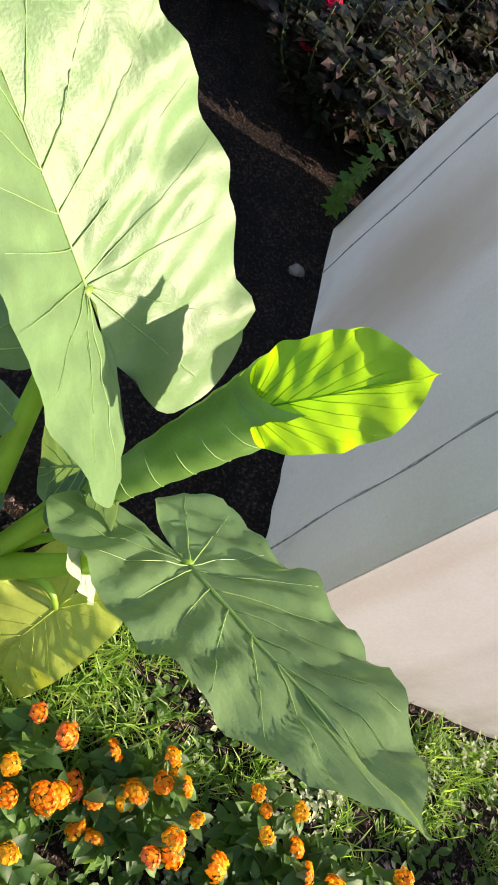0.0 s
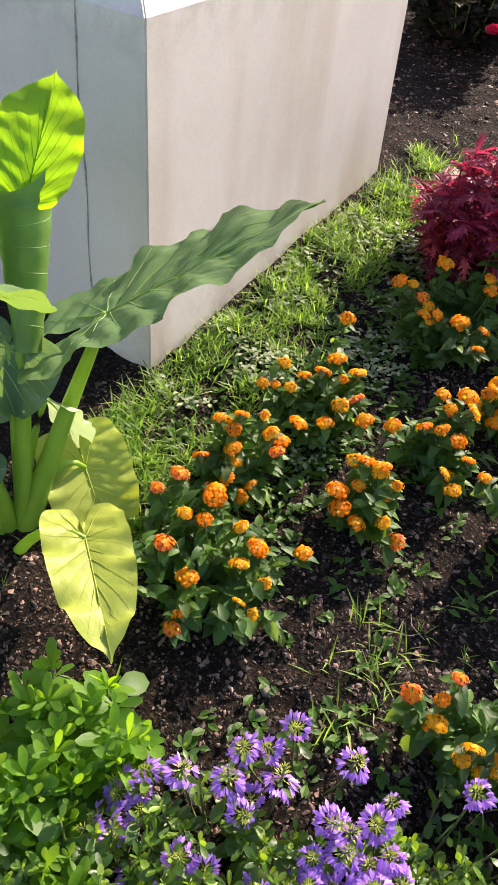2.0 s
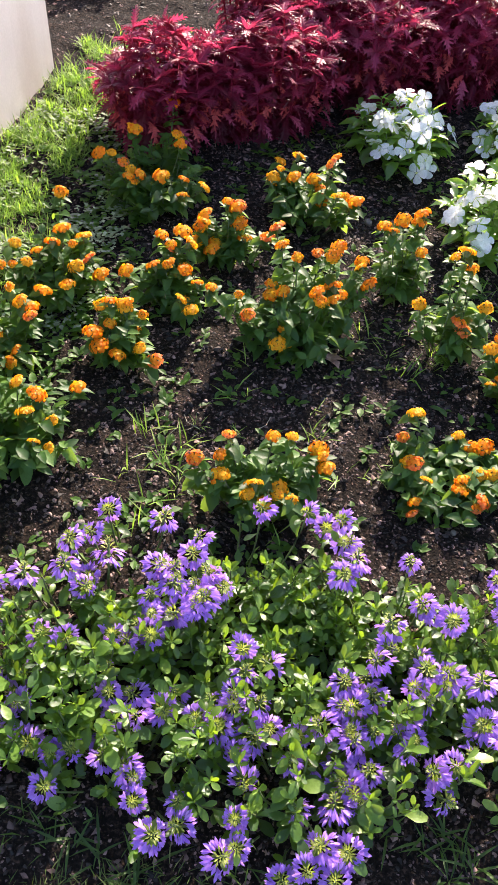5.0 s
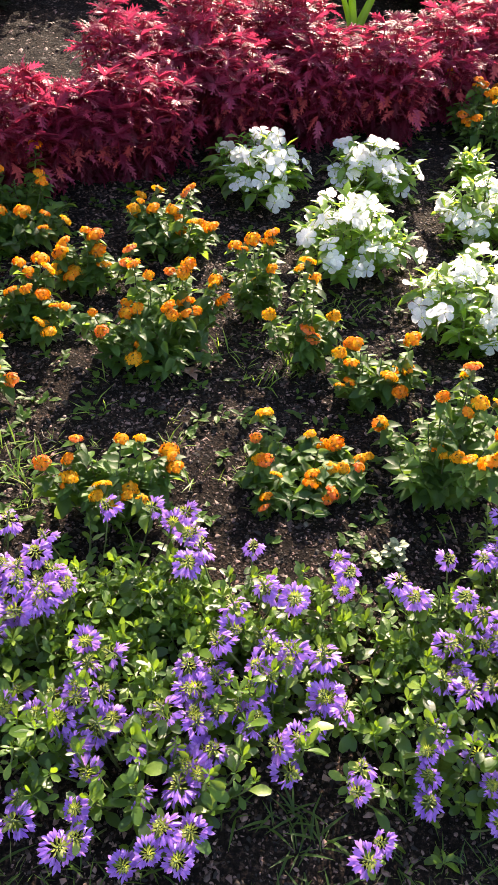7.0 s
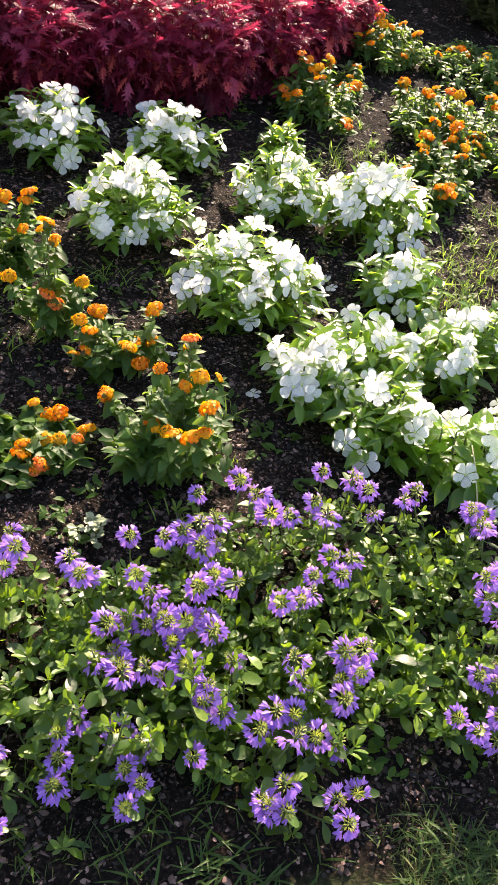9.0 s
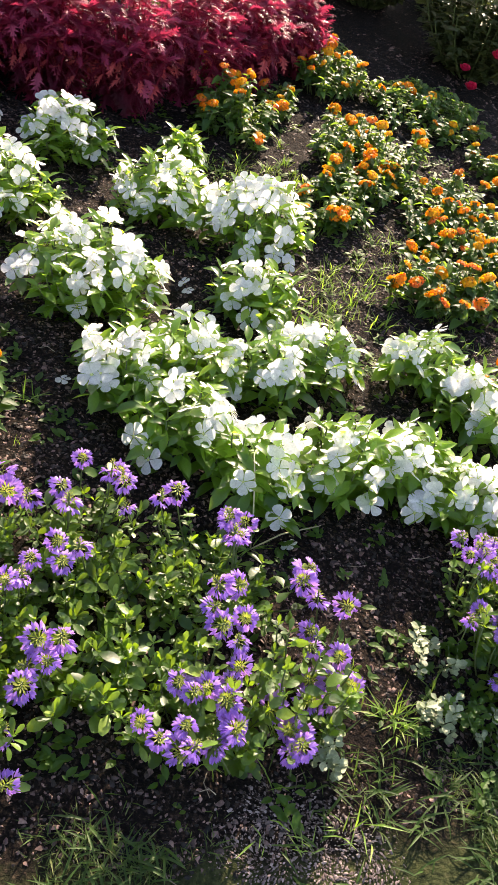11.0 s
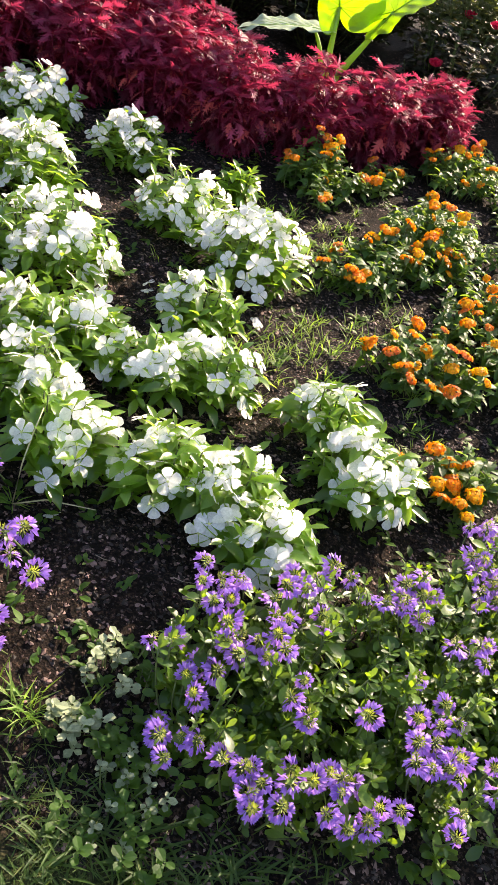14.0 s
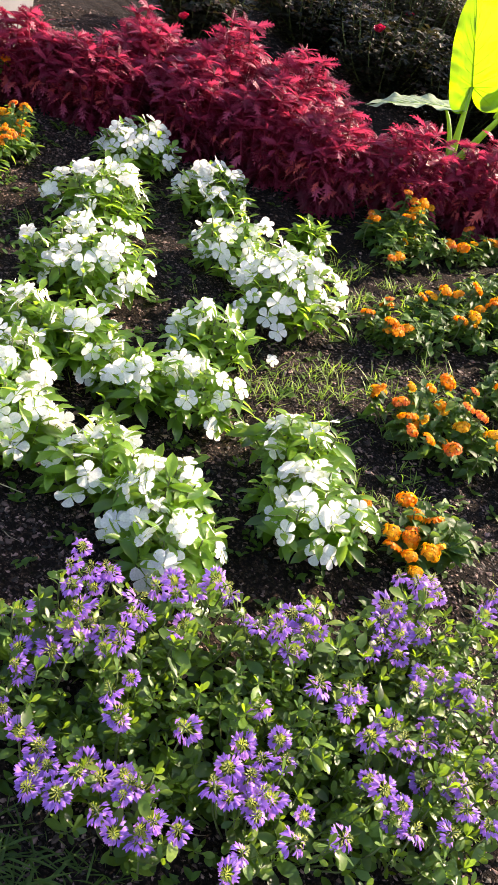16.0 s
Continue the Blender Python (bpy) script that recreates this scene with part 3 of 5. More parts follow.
weed_leaf = leaf_pattern(0.26, 3, 0.2, 0.25, 0.5)
weeds = Build()
for _ in range(1900):
    x, y = (rng.uniform(-0.70, -0.15), rng.uniform(0.3, 2.0)) if rng.random() < 0.3 else (rng.uniform(-0.1, 3.0), rng.uniform(-0.1, 3.0))
    if y < bed_edge(x):
        continue
    z = rough_ground(x, y)
    for k in range(int(rng.integers(4, 8))):
        a = rng.uniform(0, 2 * math.pi)
        weeds.add(weed_leaf, stand((x + rng.normal(0, 0.01), y + rng.normal(0, 0.01), z + 0.004), (math.cos(a), math.sin(a), rng.uniform(0.2, 0.9)), (0, 0, 1), rng.uniform(0.014, 0.034)))
solo("small_weeds", weeds.mesh("small_weeds", [WEED]), "low broad-leaved weeds between the flowers", "weeds", "stuff")


dry_weeds = Build()
pale_leaf = leaf_pattern(0.34, 2, 0.15, 0.15, 0.6)
for _ in range(520):
    x, y = rng.uniform(-0.70, -0.22), rng.uniform(0.75, 1.75)
    if noise.noise(Vector((x * 5, y * 5, 41))) < 0.0:
        continue
    for k in range(7):
        a = rng.uniform(0, 6.283)
        dry_weeds.add(pale_leaf, stand((x + rng.normal(0, 0.012), y + rng.normal(0, 0.012), rough_ground(x, y) + rng.uniform(0.004, 0.022)), (math.cos(a), math.sin(a), rng.uniform(0.0, 0.5)), (0, 0, 1), rng.uniform(0.010, 0.022)))
solo("withered_weeds", dry_weeds.mesh("withered_weeds", [SPRIG]), "withered grey-green weeds on the sunny strip", "weeds", "stuff")


# ---- lantana ----
lantana_patterns = [leaf_pattern(0.26 + 0.02 * k, 4, 0.35, 0.14 + 0.08 * k, 0.38, 0.06, 0.14 * (k - 2)) for k in range(6)]
lantana_leaves = [Build().add(p).mesh("leaf", [LANTANA_LEAF], True) for p in lantana_patterns]


def floret_pattern():
    """A small flower of four or five round lobes, cupped."""
    v, f, n = [(0, 0, 0)], [], 10
    for k in range(n):
        a = 2 * math.pi * k / n
        r = 1.0 if k % 2 == 0 else 0.74
        v.append((r * math.cos(a), r * math.sin(a), 0.12 * r))
    f = [(0, 1 + k, 1 + (k + 1) % n) for k in range(n)]
    return np.array(v), f


floret = floret_pattern()
eye_dot = (np.array([(0.25 * math.cos(a), 0.25 * math.sin(a), 0.14) for a in np.linspace(0, 2 * math.pi, 6)[:-1]]), [(0, 1, 2, 3, 4)])


def lantana_head(radius, rim, middle, seed):
    r = np.random.default_rng(seed)
    b = Build()
    n = 72
    for i in range(n):
        t = (i + 0.5) / n
        el, az = math.pi / 2 - 1.62 * math.sqrt(t), i * 2.39996 + r.normal(0, 0.2)
        d = np.array((math.cos(el) * math.cos(az), math.cos(el) * math.sin(az), math.sin(el)))
        q = d * radius * np.array((0.95, 0.80, 0.46)) * r.uniform(0.80, 1.16)
        m = stand(q, np.cross(d, (0.2, 0.9, 0.3)), d + (0, 0, 0.6) + r.normal(0, 0.25, 3), radius * r.uniform(0.18, 0.28))
        b.add(floret, m, 0 if t > 0.30 else 1)
        b.add(eye_dot, m, 2)
    b.add(tube([(0, 0, -radius * 0.9), (0, 0, radius * 0.2)], [radius * 0.16, radius * 0.55], 6), None, 3)
    return b.mesh("flower_head", [rim, middle, EYE, STEM])


heads = [lantana_head(0.0195, ORANGE, AMBER, 1), lantana_head(0.0205, ORANGE, ORANGE, 2), lantana_head(0.0185, AMBER, AMBER, 3), lantana_head(0.0185, CORAL, ORANGE, 4), lantana_head(0.0165, AMBER, ORANGE, 5)]


def lantana(x, y, flowers, label, lush=1.0, seed=0):
    """A bush whose stalks rise to its flower heads; flowers: where each head stands, from the foot of the bush."""
    r = np.random.default_rng(seed + 100)
    z = rough_ground(x, y)
    bush = thing("lantana_bush", x, y, z, label, "flower bush", "lantana bushes in the bed")
    mass = Build()
    far = x > 1.2
    if far:
        # the old bushes at the back bear no flower close to the earth
        lift = [max(0.13 - h, 0) * 0.8 for *_, h in flowers]
        flowers = [(a + u * (1.9 - x - a) / 1.4, b - u * (1.2 + y + b) / 1.4, h + u) for (a, b, h), u in zip(flowers, lift)]
    more, wide, chance = (flowers * 3, 0.050, 0.62) if far else (flowers * 2, 0.034, 0.40) if len(flowers) < 9 and x > 0.55 else (flowers * 3, 0.038, 0.58) if len(flowers) < 9 else (flowers, 0.022, 0.45)
    flowers = flowers + [(a + r.normal(0, wide), b + r.normal(0, wide), h + r.normal(-0.012, 0.014)) for a, b, h in more if r.random() < chance]
    tops = [(np.array((a, b, h + plane(x + a, y + b) - z)), True) for a, b, h in flowers]
    sx = max(np.std([a for a, _, _ in flowers]) * 1.9, 0.06)
    sy = max(np.std([b for _, b, _ in flowers]) * 1.9, 0.06)
    high = float(np.mean([h for *_, h in flowers])) + 0.03
    for _ in range(int((8 + 1100 * sx * sy) * lush)):
        a, d = r.uniform(0, 2 * math.pi), math.sqrt(r.uniform(0, 1))
        p = (d * sx * math.cos(a), d * sy * math.sin(a))
        tops.append((np.array((*p, high * (r.uniform(0.50, 0.95) if far else r.uniform(0.35, 0.80)) * (1 - 0.35 * d * d) + gz(x + p[0], y + p[1]) - gz(x, y))), False))
    for top, blooms in tops:
        pull = 0.35 if max(sx, sy) < 0.18 else 0.8
        foot = np.array((top[0] * pull + r.normal(0, 0.008), top[1] * pull + r.normal(0, 0.008), -0.012 + gz(x + pull * top[0], y + pull * top[1]) - gz(x, y)))
        line = bow(foot, top, 0.01, 6, (top[0] * 0.10, top[1] * 0.10, 0))
        stalk = tube(line, [0.0030, 0.0028, 0.0025, 0.0022, 0.0020, 0.0016], 4)
        if blooms:
            part("stem", Build().add(stalk).mesh("stem", [STEM], True), bush)
        else:
            mass.add(stalk, None, 1)
        ways = int(np.linalg.norm(top - foot) / 0.026) + 1
        for i in range(ways):
            t = 0.30 + 0.66 * (i + r.uniform(0, 0.6)) / ways
            k = min(int(t * 5), 4)
            p = line[k] + (line[k + 1] - line[k]) * (t * 5 - k)
            a0 = r.uniform(0, math.pi)
            for s in (0, math.pi):
                if r.random() < 0.10:
                    continue
                way = np.array((math.cos(a0 + s), math.sin(a0 + s), r.uniform(-0.35, 0.75)))
                size = r.uniform(0.034, 0.058) * (1.08 - 0.40 * t)
                m = stand(p, way, (way[0] * -0.3 + r.normal(0, 0.3), way[1] * -0.3 + r.normal(0, 0.3), 1), size)
                if blooms and i == ways - 1:
                    part("leaf", lantana_leaves[r.integers(6)], bush, "", m)
                else:
                    mass.add(lantana_patterns[r.integers(6)], m)
        if blooms:
            for a in r.uniform(0, 2 * math.pi, 2):
                part("leaf", lantana_leaves[r.integers(6)], bush, "", stand(top - (0, 0, 0.012), (math.cos(a), math.sin(a), 0.1), (0, 0, 1), r.uniform(0.026, 0.040)))
            lean = np.array((r.normal(0, 0.5), r.normal(-0.2, 0.5), 1))
            part("flower_head", heads[int(r.choice(5, p=(0.30, 0.16, 0.27, 0.17, 0.10)))], bush, "", stand(top, np.cross(lean, (1, 0.2, 0)), lean, r.uniform(0.74, 1.26) * (1.15 if far else 1.0)))
    tagged(part("foliage", mass.mesh("foliage", [LANTANA_MASS, STEM], True), bush, "dense rough dark green leaves"), kind="stuff")
    return bush


FULL = "bushy green lantana with round orange flower heads"
lantana(-0.25, 0.40, [(-0.17, 0.04, 0.16), (-0.15, 0.09, 0.17), (-0.07, 0.11, 0.16), (-0.09, 0.03, 0.15), (-0.05, 0.04, 0.15), (-0.09, -0.04, 0.13), (0.02, 0.07, 0.15), (0.06, 0.01, 0.13), (0.12, 0.01, 0.12), (0.10, -0.05, 0.11), (0.13, -0.05, 0.10), (-0.01, -0.07, 0.12), (0.02, -0.13, 0.10), (0.02, -0.16, 0.09), (0.15, 0.10, 0.14)], FULL, seed=0)
lantana(-0.35, 0.65, [(-0.03, 0.04, 0.19), (-0.07, 0.01, 0.18), (0.01, 0.07, 0.19), (-0.03, 0.01, 0.17), (0.04, 0.05, 0.17), (0.07, 0.03, 0.15), (-0.06, -0.07, 0.14), (0.01, -0.07, 0.12), (0.06, -0.05, 0.11), (-0.01, -0.02, 0.15)], FULL, seed=1)
lantana(-0.31, 0.93, [(-0.10, -0.01, 0.16), (-0.05, -0.06, 0.15), (-0.01, 0.02, 0.16), (-0.00, 0.07, 0.17), (0.04, 0.03, 0.16), (0.06, 0.07, 0.16), (0.09, 0.01, 0.14), (0.07, -0.03, 0.14), (0.06, -0.08, 0.12), (-0.04, 0.18, 0.20), (0.01, -0.12, 0.12), (-0.11, -0.09, 0.15)], FULL, seed=2)
lantana(-0.06, 0.71, [(-0.04, 0.04, 0.18), (0.00, 0.05, 0.18), (0.04, 0.04, 0.16), (-0.03, -0.00, 0.15), (-0.06, -0.04, 0.15), (-0.04, -0.06, 0.13), (0.05, -0.03, 0.12), (0.09, -0.04, 0.10), (-0.00, 0.04, 0.17)], FULL, seed=3)
lantana(0.00, 0.97, [(-0.05, 0.07, 0.18), (-0.00, 0.10, 0.18), (-0.02, 0.05, 0.17), (0.03, 0.07, 0.17), (-0.01, 0.00, 0.15), (0.03, -0.00, 0.14), (0.07, -0.03, 0.13), (0.04, -0.08, 0.11), (0.07, -0.10, 0.10), (-0.11, -0.06, 0.15), (-0.05, -0.02, 0.15)], FULL, seed=4)
lantana(0.10, 1.17, [(-0.06, -0.01, 0.18), (-0.01, 0.04, 0.20), (0.02, 0.04, 0.19), (0.03, 0.01, 0.16), (0.05, -0.01, 0.13), (-0.03, -0.07, 0.12)], FULL, seed=5)
lantana(-0.17, 1.40, [(-0.00, 0.23, 0.22), (-0.09, 0.08, 0.20), (-0.08, -0.05, 0.17), (-0.12, -0.03, 0.18), (-0.05, -0.10, 0.16), (-0.02, -0.08, 0.16), (0.04, -0.06, 0.16), (0.06, 0.07, 0.18), (0.04, 0.11, 0.19), (0.11, -0.11, 0.14), (0.10, -0.05, 0.15)], FULL, seed=6)
lantana(0.35, 0.37, [(-0.14, -0.03, 0.18), (-0.09, -0.01, 0.18), (-0.08, 0.03, 0.20), (0.01, 0.06, 0.19), (0.05, 0.07, 0.19), (0.12, 0.06, 0.16), (0.13, 0.04, 0.15), (-0.01, -0.04, 0.15), (-0.02, -0.06, 0.14), (0.04, -0.04, 0.13), (0.07, -0.04, 0.12), (-0.08, -0.04, 0.16)], FULL, seed=7)
lantana(0.29, 1.44, [(-0.05, 0.09, 0.18), (-0.11, 0.01, 0.15), (-0.05, 0.01, 0.16), (0.03, 0.02, 0.13), (0.11, -0.09, 0.19), (0.06, -0.04, 0.25)], FULL, seed=8)
lantana(0.59, 1.18, [(-0.02, -0.00, 0.26), (0.03, 0.06, 0.25), (-0.04, -0.04, 0.25), (0.04, -0.05, 0.21), (-0.01, 0.02, 0.11)], FULL, seed=10)
lantana(0.35, 0.92, [(-0.05, -0.01, 0.18), (-0.07, 0.06, 0.26), (-0.04, -0.12, 0.11), (-0.15, -0.08, 0.20), (0.07, 0.03, 0.19), (0.05, -0.06, 0.21), (0.13, 0.13, 0.19), (0.07, 0.08, 0.27)], FULL, seed=11)
lantana(0.73, 0.97, [(-0.00, 0.02, 0.33), (0.08, 0.04, 0.17), (0.01, -0.05, 0.18), (-0.09, -0.02, 0.19)], FULL, seed=13)
lantana(0.93, 0.87, [(-0.06, 0.06, 0.15), (-0.07, -0.02, 0.15), (0.03, -0.04, 0.14), (0.08, 0.03, 0.21), (-0.07, -0.06, 0.12), (0.08, 0.01, 0.13)], FULL, seed=14)
lantana(0.77, 0.54, [(0.01, -0.03, 0.09), (0.05, 0.00, 0.08), (0.08, 0.01, 0.08), (0.12, 0.02, 0.08), (0.14, 0.06, 0.08), (0.06, 0.09, 0.08), (0.00, 0.11, 0.08), (0.06, -0.07, 0.08), (0.01, -0.05, 0.08), (-0.11, 0.07, 0.16), (-0.13, 0.06, 0.09), (-0.10, -0.03, 0.11), (-0.07, -0.07, 0.11), (-0.09, -0.11, 0.08)], FULL, seed=15)
lantana(1.10, 0.57, [(0.02, 0.10, 0.32), (0.08, -0.07, 0.29), (-0.04, 0.06, 0.26), (0.05, 0.07, 0.25), (0.01, -0.10, 0.23), (-0.03, -0.04, 0.18), (0.05, -0.11, 0.24), (-0.16, 0.09, 0.14)], FULL, seed=16)
lantana(1.42, 2.57, [(0.04, 0.06, 0.08), (0.00, 0.05, 0.21), (-0.08, 0.04, 0.25), (-0.08, -0.11, 0.16), (-0.02, 0.05, 0.19), (0.12, -0.11, 0.08)], FULL, seed=17)
lantana(1.76, 3.37, [(-0.03, 0.27, 0.17), (-0.04, -0.05, 0.20), (-0.05, -0.14, 0.17), (0.05, -0.06, 0.22), (0.07, -0.03, 0.08)], FULL, seed=18)
lantana(1.57, 2.92, [(0.02, 0.11, 0.09), (0.01, -0.05, 0.08), (-0.04, -0.08, 0.08)], FULL, seed=42)
lantana(2.24, 3.36, [(-0.15, 0.18, 0.09), (-0.23, 0.10, 0.08), (-0.00, 0.01, 0.13), (0.24, -0.21, 0.08), (0.13, -0.09, 0.09)], FULL, seed=43)
lantana(1.98, 2.58, [(-0.10, 0.11, 0.18), (-0.02, 0.06, 0.22), (0.03, 0.10, 0.20), (-0.18, 0.29, 0.13), (0.19, 0.22, 0.17), (-0.13, -0.28, 0.17), (0.00, -0.13, 0.17), (-0.09, -0.14, 0.17), (0.07, 0.02, 0.09), (0.13, 0.00, 0.10), (0.10, -0.04, 0.08), (0.03, -0.17, 0.08)], FULL, seed=19)
lantana(1.88, 2.17, [(-0.12, 0.02, 0.09), (-0.05, 0.04, 0.15), (0.10, 0.08, 0.14), (0.03, -0.09, 0.09), (0.04, -0.03, 0.08)], FULL, seed=45)
lantana(2.36, 2.33, [(-0.08, 0.16, 0.10), (0.00, 0.02, 0.13), (0.07, 0.10, 0.12), (0.17, 0.10, 0.10), (-0.01, 0.22, 0.17), (-0.08, -0.05, 0.12), (-0.11, -0.12, 0.13), (0.01, -0.11, 0.10), (0.09, -0.07, 0.08), (-0.09, -0.24, 0.08)], FULL, seed=21)
lantana(2.57, 2.14, [(-0.06, 0.02, 0.08), (-0.00, -0.02, 0.08), (0.03, -0.18, 0.14), (0.04, 0.17, 0.12)], FULL, seed=47)
lantana(2.60, 2.90, [(-0.03, -0.07, 0.08), (0.02, 0.06, 0.09)], FULL, seed=48)
lantana(2.31, 1.79, [(-0.10, 0.03, 0.15), (-0.11, -0.01, 0.09), (-0.02, 0.02, 0.08), (0.03, 0.04, 0.17), (-0.04, 0.01, 0.14), (-0.05, -0.10, 0.12), (0.17, 0.03, 0.14), (0.11, -0.06, 0.11)], FULL, seed=22)
lantana(2.65, 1.90, [(-0.04, -0.01, 0.08), (0.04, 0.01, 0.08)], FULL, seed=23)
lantana(2.60, 1.43, [(-0.10, 0.07, 0.08), (-0.01, 0.06, 0.09), (0.06, 0.02, 0.08), (0.04, -0.07, 0.08), (-0.04, -0.07, 0.09), (0.06, -0.01, 0.08)], FULL, seed=24)


# ---- white vinca ----
vinca_patterns = [leaf_pattern(0.17 + 0.02 * k, 4, 0.42, 0.10 + 0.12 * k, 0.55, 0.0, 0.16 * (k - 1.5)) for k in range(4)]
vinca_leaves = [Build().add(p).mesh("leaf", [VINCA_LEAF], True) for p in vinca_patterns]


def vinca_flower(seed):
    """Five broad overlapping petals round a small pale eye."""
    r = np.random.default_rng(seed)
    b = Build()
    for k in range(5):
        a0 = 2 * math.pi * k / 5 + r.normal(0, 0.06)
        bend = r.normal(0.03, 0.10)
        v = [(0.06, 0, 0)]
        rows = ((0.30, 0.16), (0.60, 0.36), (0.86, 0.44), (1.06, 0.24))
        curl, tip_dip = r.uniform(-0.14, 0.10), r.uniform(-0.12, 0.04)
        for d, wd in rows:
            z = bend * d + tip_dip * d * d + 0.012 * k
            v += [(d - 0.05, -wd, z + (0.06 + curl) * wd), (d, 0, z + 0.03 * d), (d - 0.05, wd, z + (curl - 0.10) * wd)]
        f = [(0, 1, 2), (0, 2, 3)]
        for i in range(3):
            q = 3 * i + 1
            f += [(q, q + 3, q + 4, q + 1), (q + 1, q + 4, q + 5, q + 2)]
        c, s = math.cos(a0), math.sin(a0)
        v = np.array([(x * c - y * s, x * s + y * c, z) for x, y, z in v])
        b.add((v, f))
    b.add((np.array([(0.11 * math.cos(a), 0.11 * math.sin(a), 0.055) for a in np.linspace(0, 2 * math.pi, 7)[:-1]]), [tuple(range(6))]), None, 1)
    b.add(tube([(0, 0, -0.75), (0, 0, 0.0)], [0.05, 0.05], 5), None, 2)
    return b.mesh("flower", [WHITE, VINCA_EYE, BUD], True)


vinca_flowers = [vinca_flower(s) for s in range(5)]


def vinca(x, y, radius, label, height=0.18, flowers=22, seed=0):
    r = np.random.default_rng(seed + 500)
    z = rough_ground(x, y)
    plant = thing("vinca_plant", x, y, z, label, "flower plant", "white vincas in the bed")
    mass = Build()
    shoots = int(12 + 850 * radius * radius)

    def crown(d, a):
        lump = 1 + 0.14 * math.sin(3 * a + seed) + 0.10 * math.sin(5 * a + 2 * seed)
        px, py = d * lump * math.cos(a), d * lump * math.sin(a)
        return px, py, height * (1.0 - 0.50 * (d / radius) ** 2) + plane(x + px, y + py) - z

    for i in range(shoots):
        px, py, pz = crown(radius * math.sqrt((i + 0.5) / shoots) * 0.95, i * 2.39996 + r.normal(0, 0.2))
        top = np.array((px, py, pz * r.uniform(0.75, 1.08)))
        foot = np.array((top[0] * 0.45, top[1] * 0.45, -0.015))
        line = bow(foot, top, 0.012, 5, (top[0] * 0.12, top[1] * 0.12, 0))
        mass.add(tube(line, [0.0035, 0.0032, 0.003, 0.0026, 0.002], 4), None, 1)
        for j in range(5):
            t = 0.42 + 0.58 * j / 4
            k = min(int(t * 4), 3)
            p = line[k] + (line[k + 1] - line[k]) * (t * 4 - k)
            a0 = r.uniform(0, math.pi)
            for s in (0, math.pi):
                rise = r.uniform(-0.25, 0.4) + 0.7 * (j == 4)
                way = (math.cos(a0 + s), math.sin(a0 + s), rise)
                m = stand(p, way, (-0.5 * way[0] * rise + r.normal(0, 0.2), -0.5 * way[1] * rise + r.normal(0, 0.2), 1), r.uniform(0.040, 0.080) * (0.8 if j == 4 else 1))
                if j >= 3:
                    part("leaf", vinca_leaves[r.integers(4)], plant, "", m)
                else:
                    mass.add(vinca_patterns[r.integers(4)], m)
    spots = []
    while len(spots) < flowers:
        if spots and r.random() < 0.08:
            q = spots[r.integers(len(spots))]
            d, a = q[0] + r.normal(0, 0.028), q[1] + r.normal(0, 0.028) / max(q[0], 0.03)
        else:
            d, a = radius * math.sqrt(r.uniform(0.0, 1.0)), r.uniform(0, 2 * math.pi)
        if 0 <= d < radius * 1.05:
            spots.append((d, a))
    for d, a in spots:
        px, py, pz = crown(d, a)
        p = np.array((px, py, pz + r.uniform(-0.022, 0.022)))
        face = np.array((0.7 * px / radius + r.normal(0, 0.50), 0.7 * py / radius - 0.15 + r.normal(0, 0.55), 0.7))
        part("flower", vinca_flowers[r.integers(5)], plant, "", stand(p, np.cross(face, (r.normal(), r.normal(), 0.2)), face, r.uniform(0.025, 0.035)))
    tagged(part("foliage", mass.mesh("foliage", [VINCA_MASS, STEM], True), plant, "glossy oblong green leaves"), kind="stuff")
    return plant


SNOW = "low leafy vinca covered with white five-petalled flowers"
for i, (x, y, rad, n) in enumerate((
    (0.53, 1.87, 0.160, 24),
    (0.92, 1.97, 0.145, 24),
    (0.86, 1.50, 0.180, 26),
    (1.24, 1.22, 0.200, 32),
    (1.31, 1.78, 0.155, 20),
    (1.64, 1.73, 0.172, 32),
    (1.70, 1.36, 0.120, 9),
    (1.44, 0.88, 0.130, 14),
    (1.57, 1.00, 0.120, 12),
    (1.62, 0.76, 0.120, 14),
    (1.78, 1.05, 0.115, 10),
    (1.92, 1.17, 0.110, 9),
    (1.82, 0.68, 0.120, 13),
    (2.03, 0.80, 0.115, 14),
    (2.20, 0.85, 0.120, 15),
    (2.35, 0.80, 0.110, 11),
    (2.23, 1.27, 0.120, 11),
    (2.40, 1.17, 0.135, 18),
)):
    vinca(x, y, rad * 1.08, SNOW, 0.205 + 0.42 * (rad - 0.12) + (0.035 if y > 1.6 and x > 1.5 else 0.0), int(n * 1.6), seed=i)


vinca(1.30, 2.16, 0.07, "small yellow-green vinca seedling with few white flowers", 0.17, 2, seed=60)


# ---- purple fan flowers ----
petal = leaf_pattern(0.150, 4, 0.12, 0.28, 0.66)
bract = leaf_pattern(0.16, 2, 0.10, 0.25, 0.5)


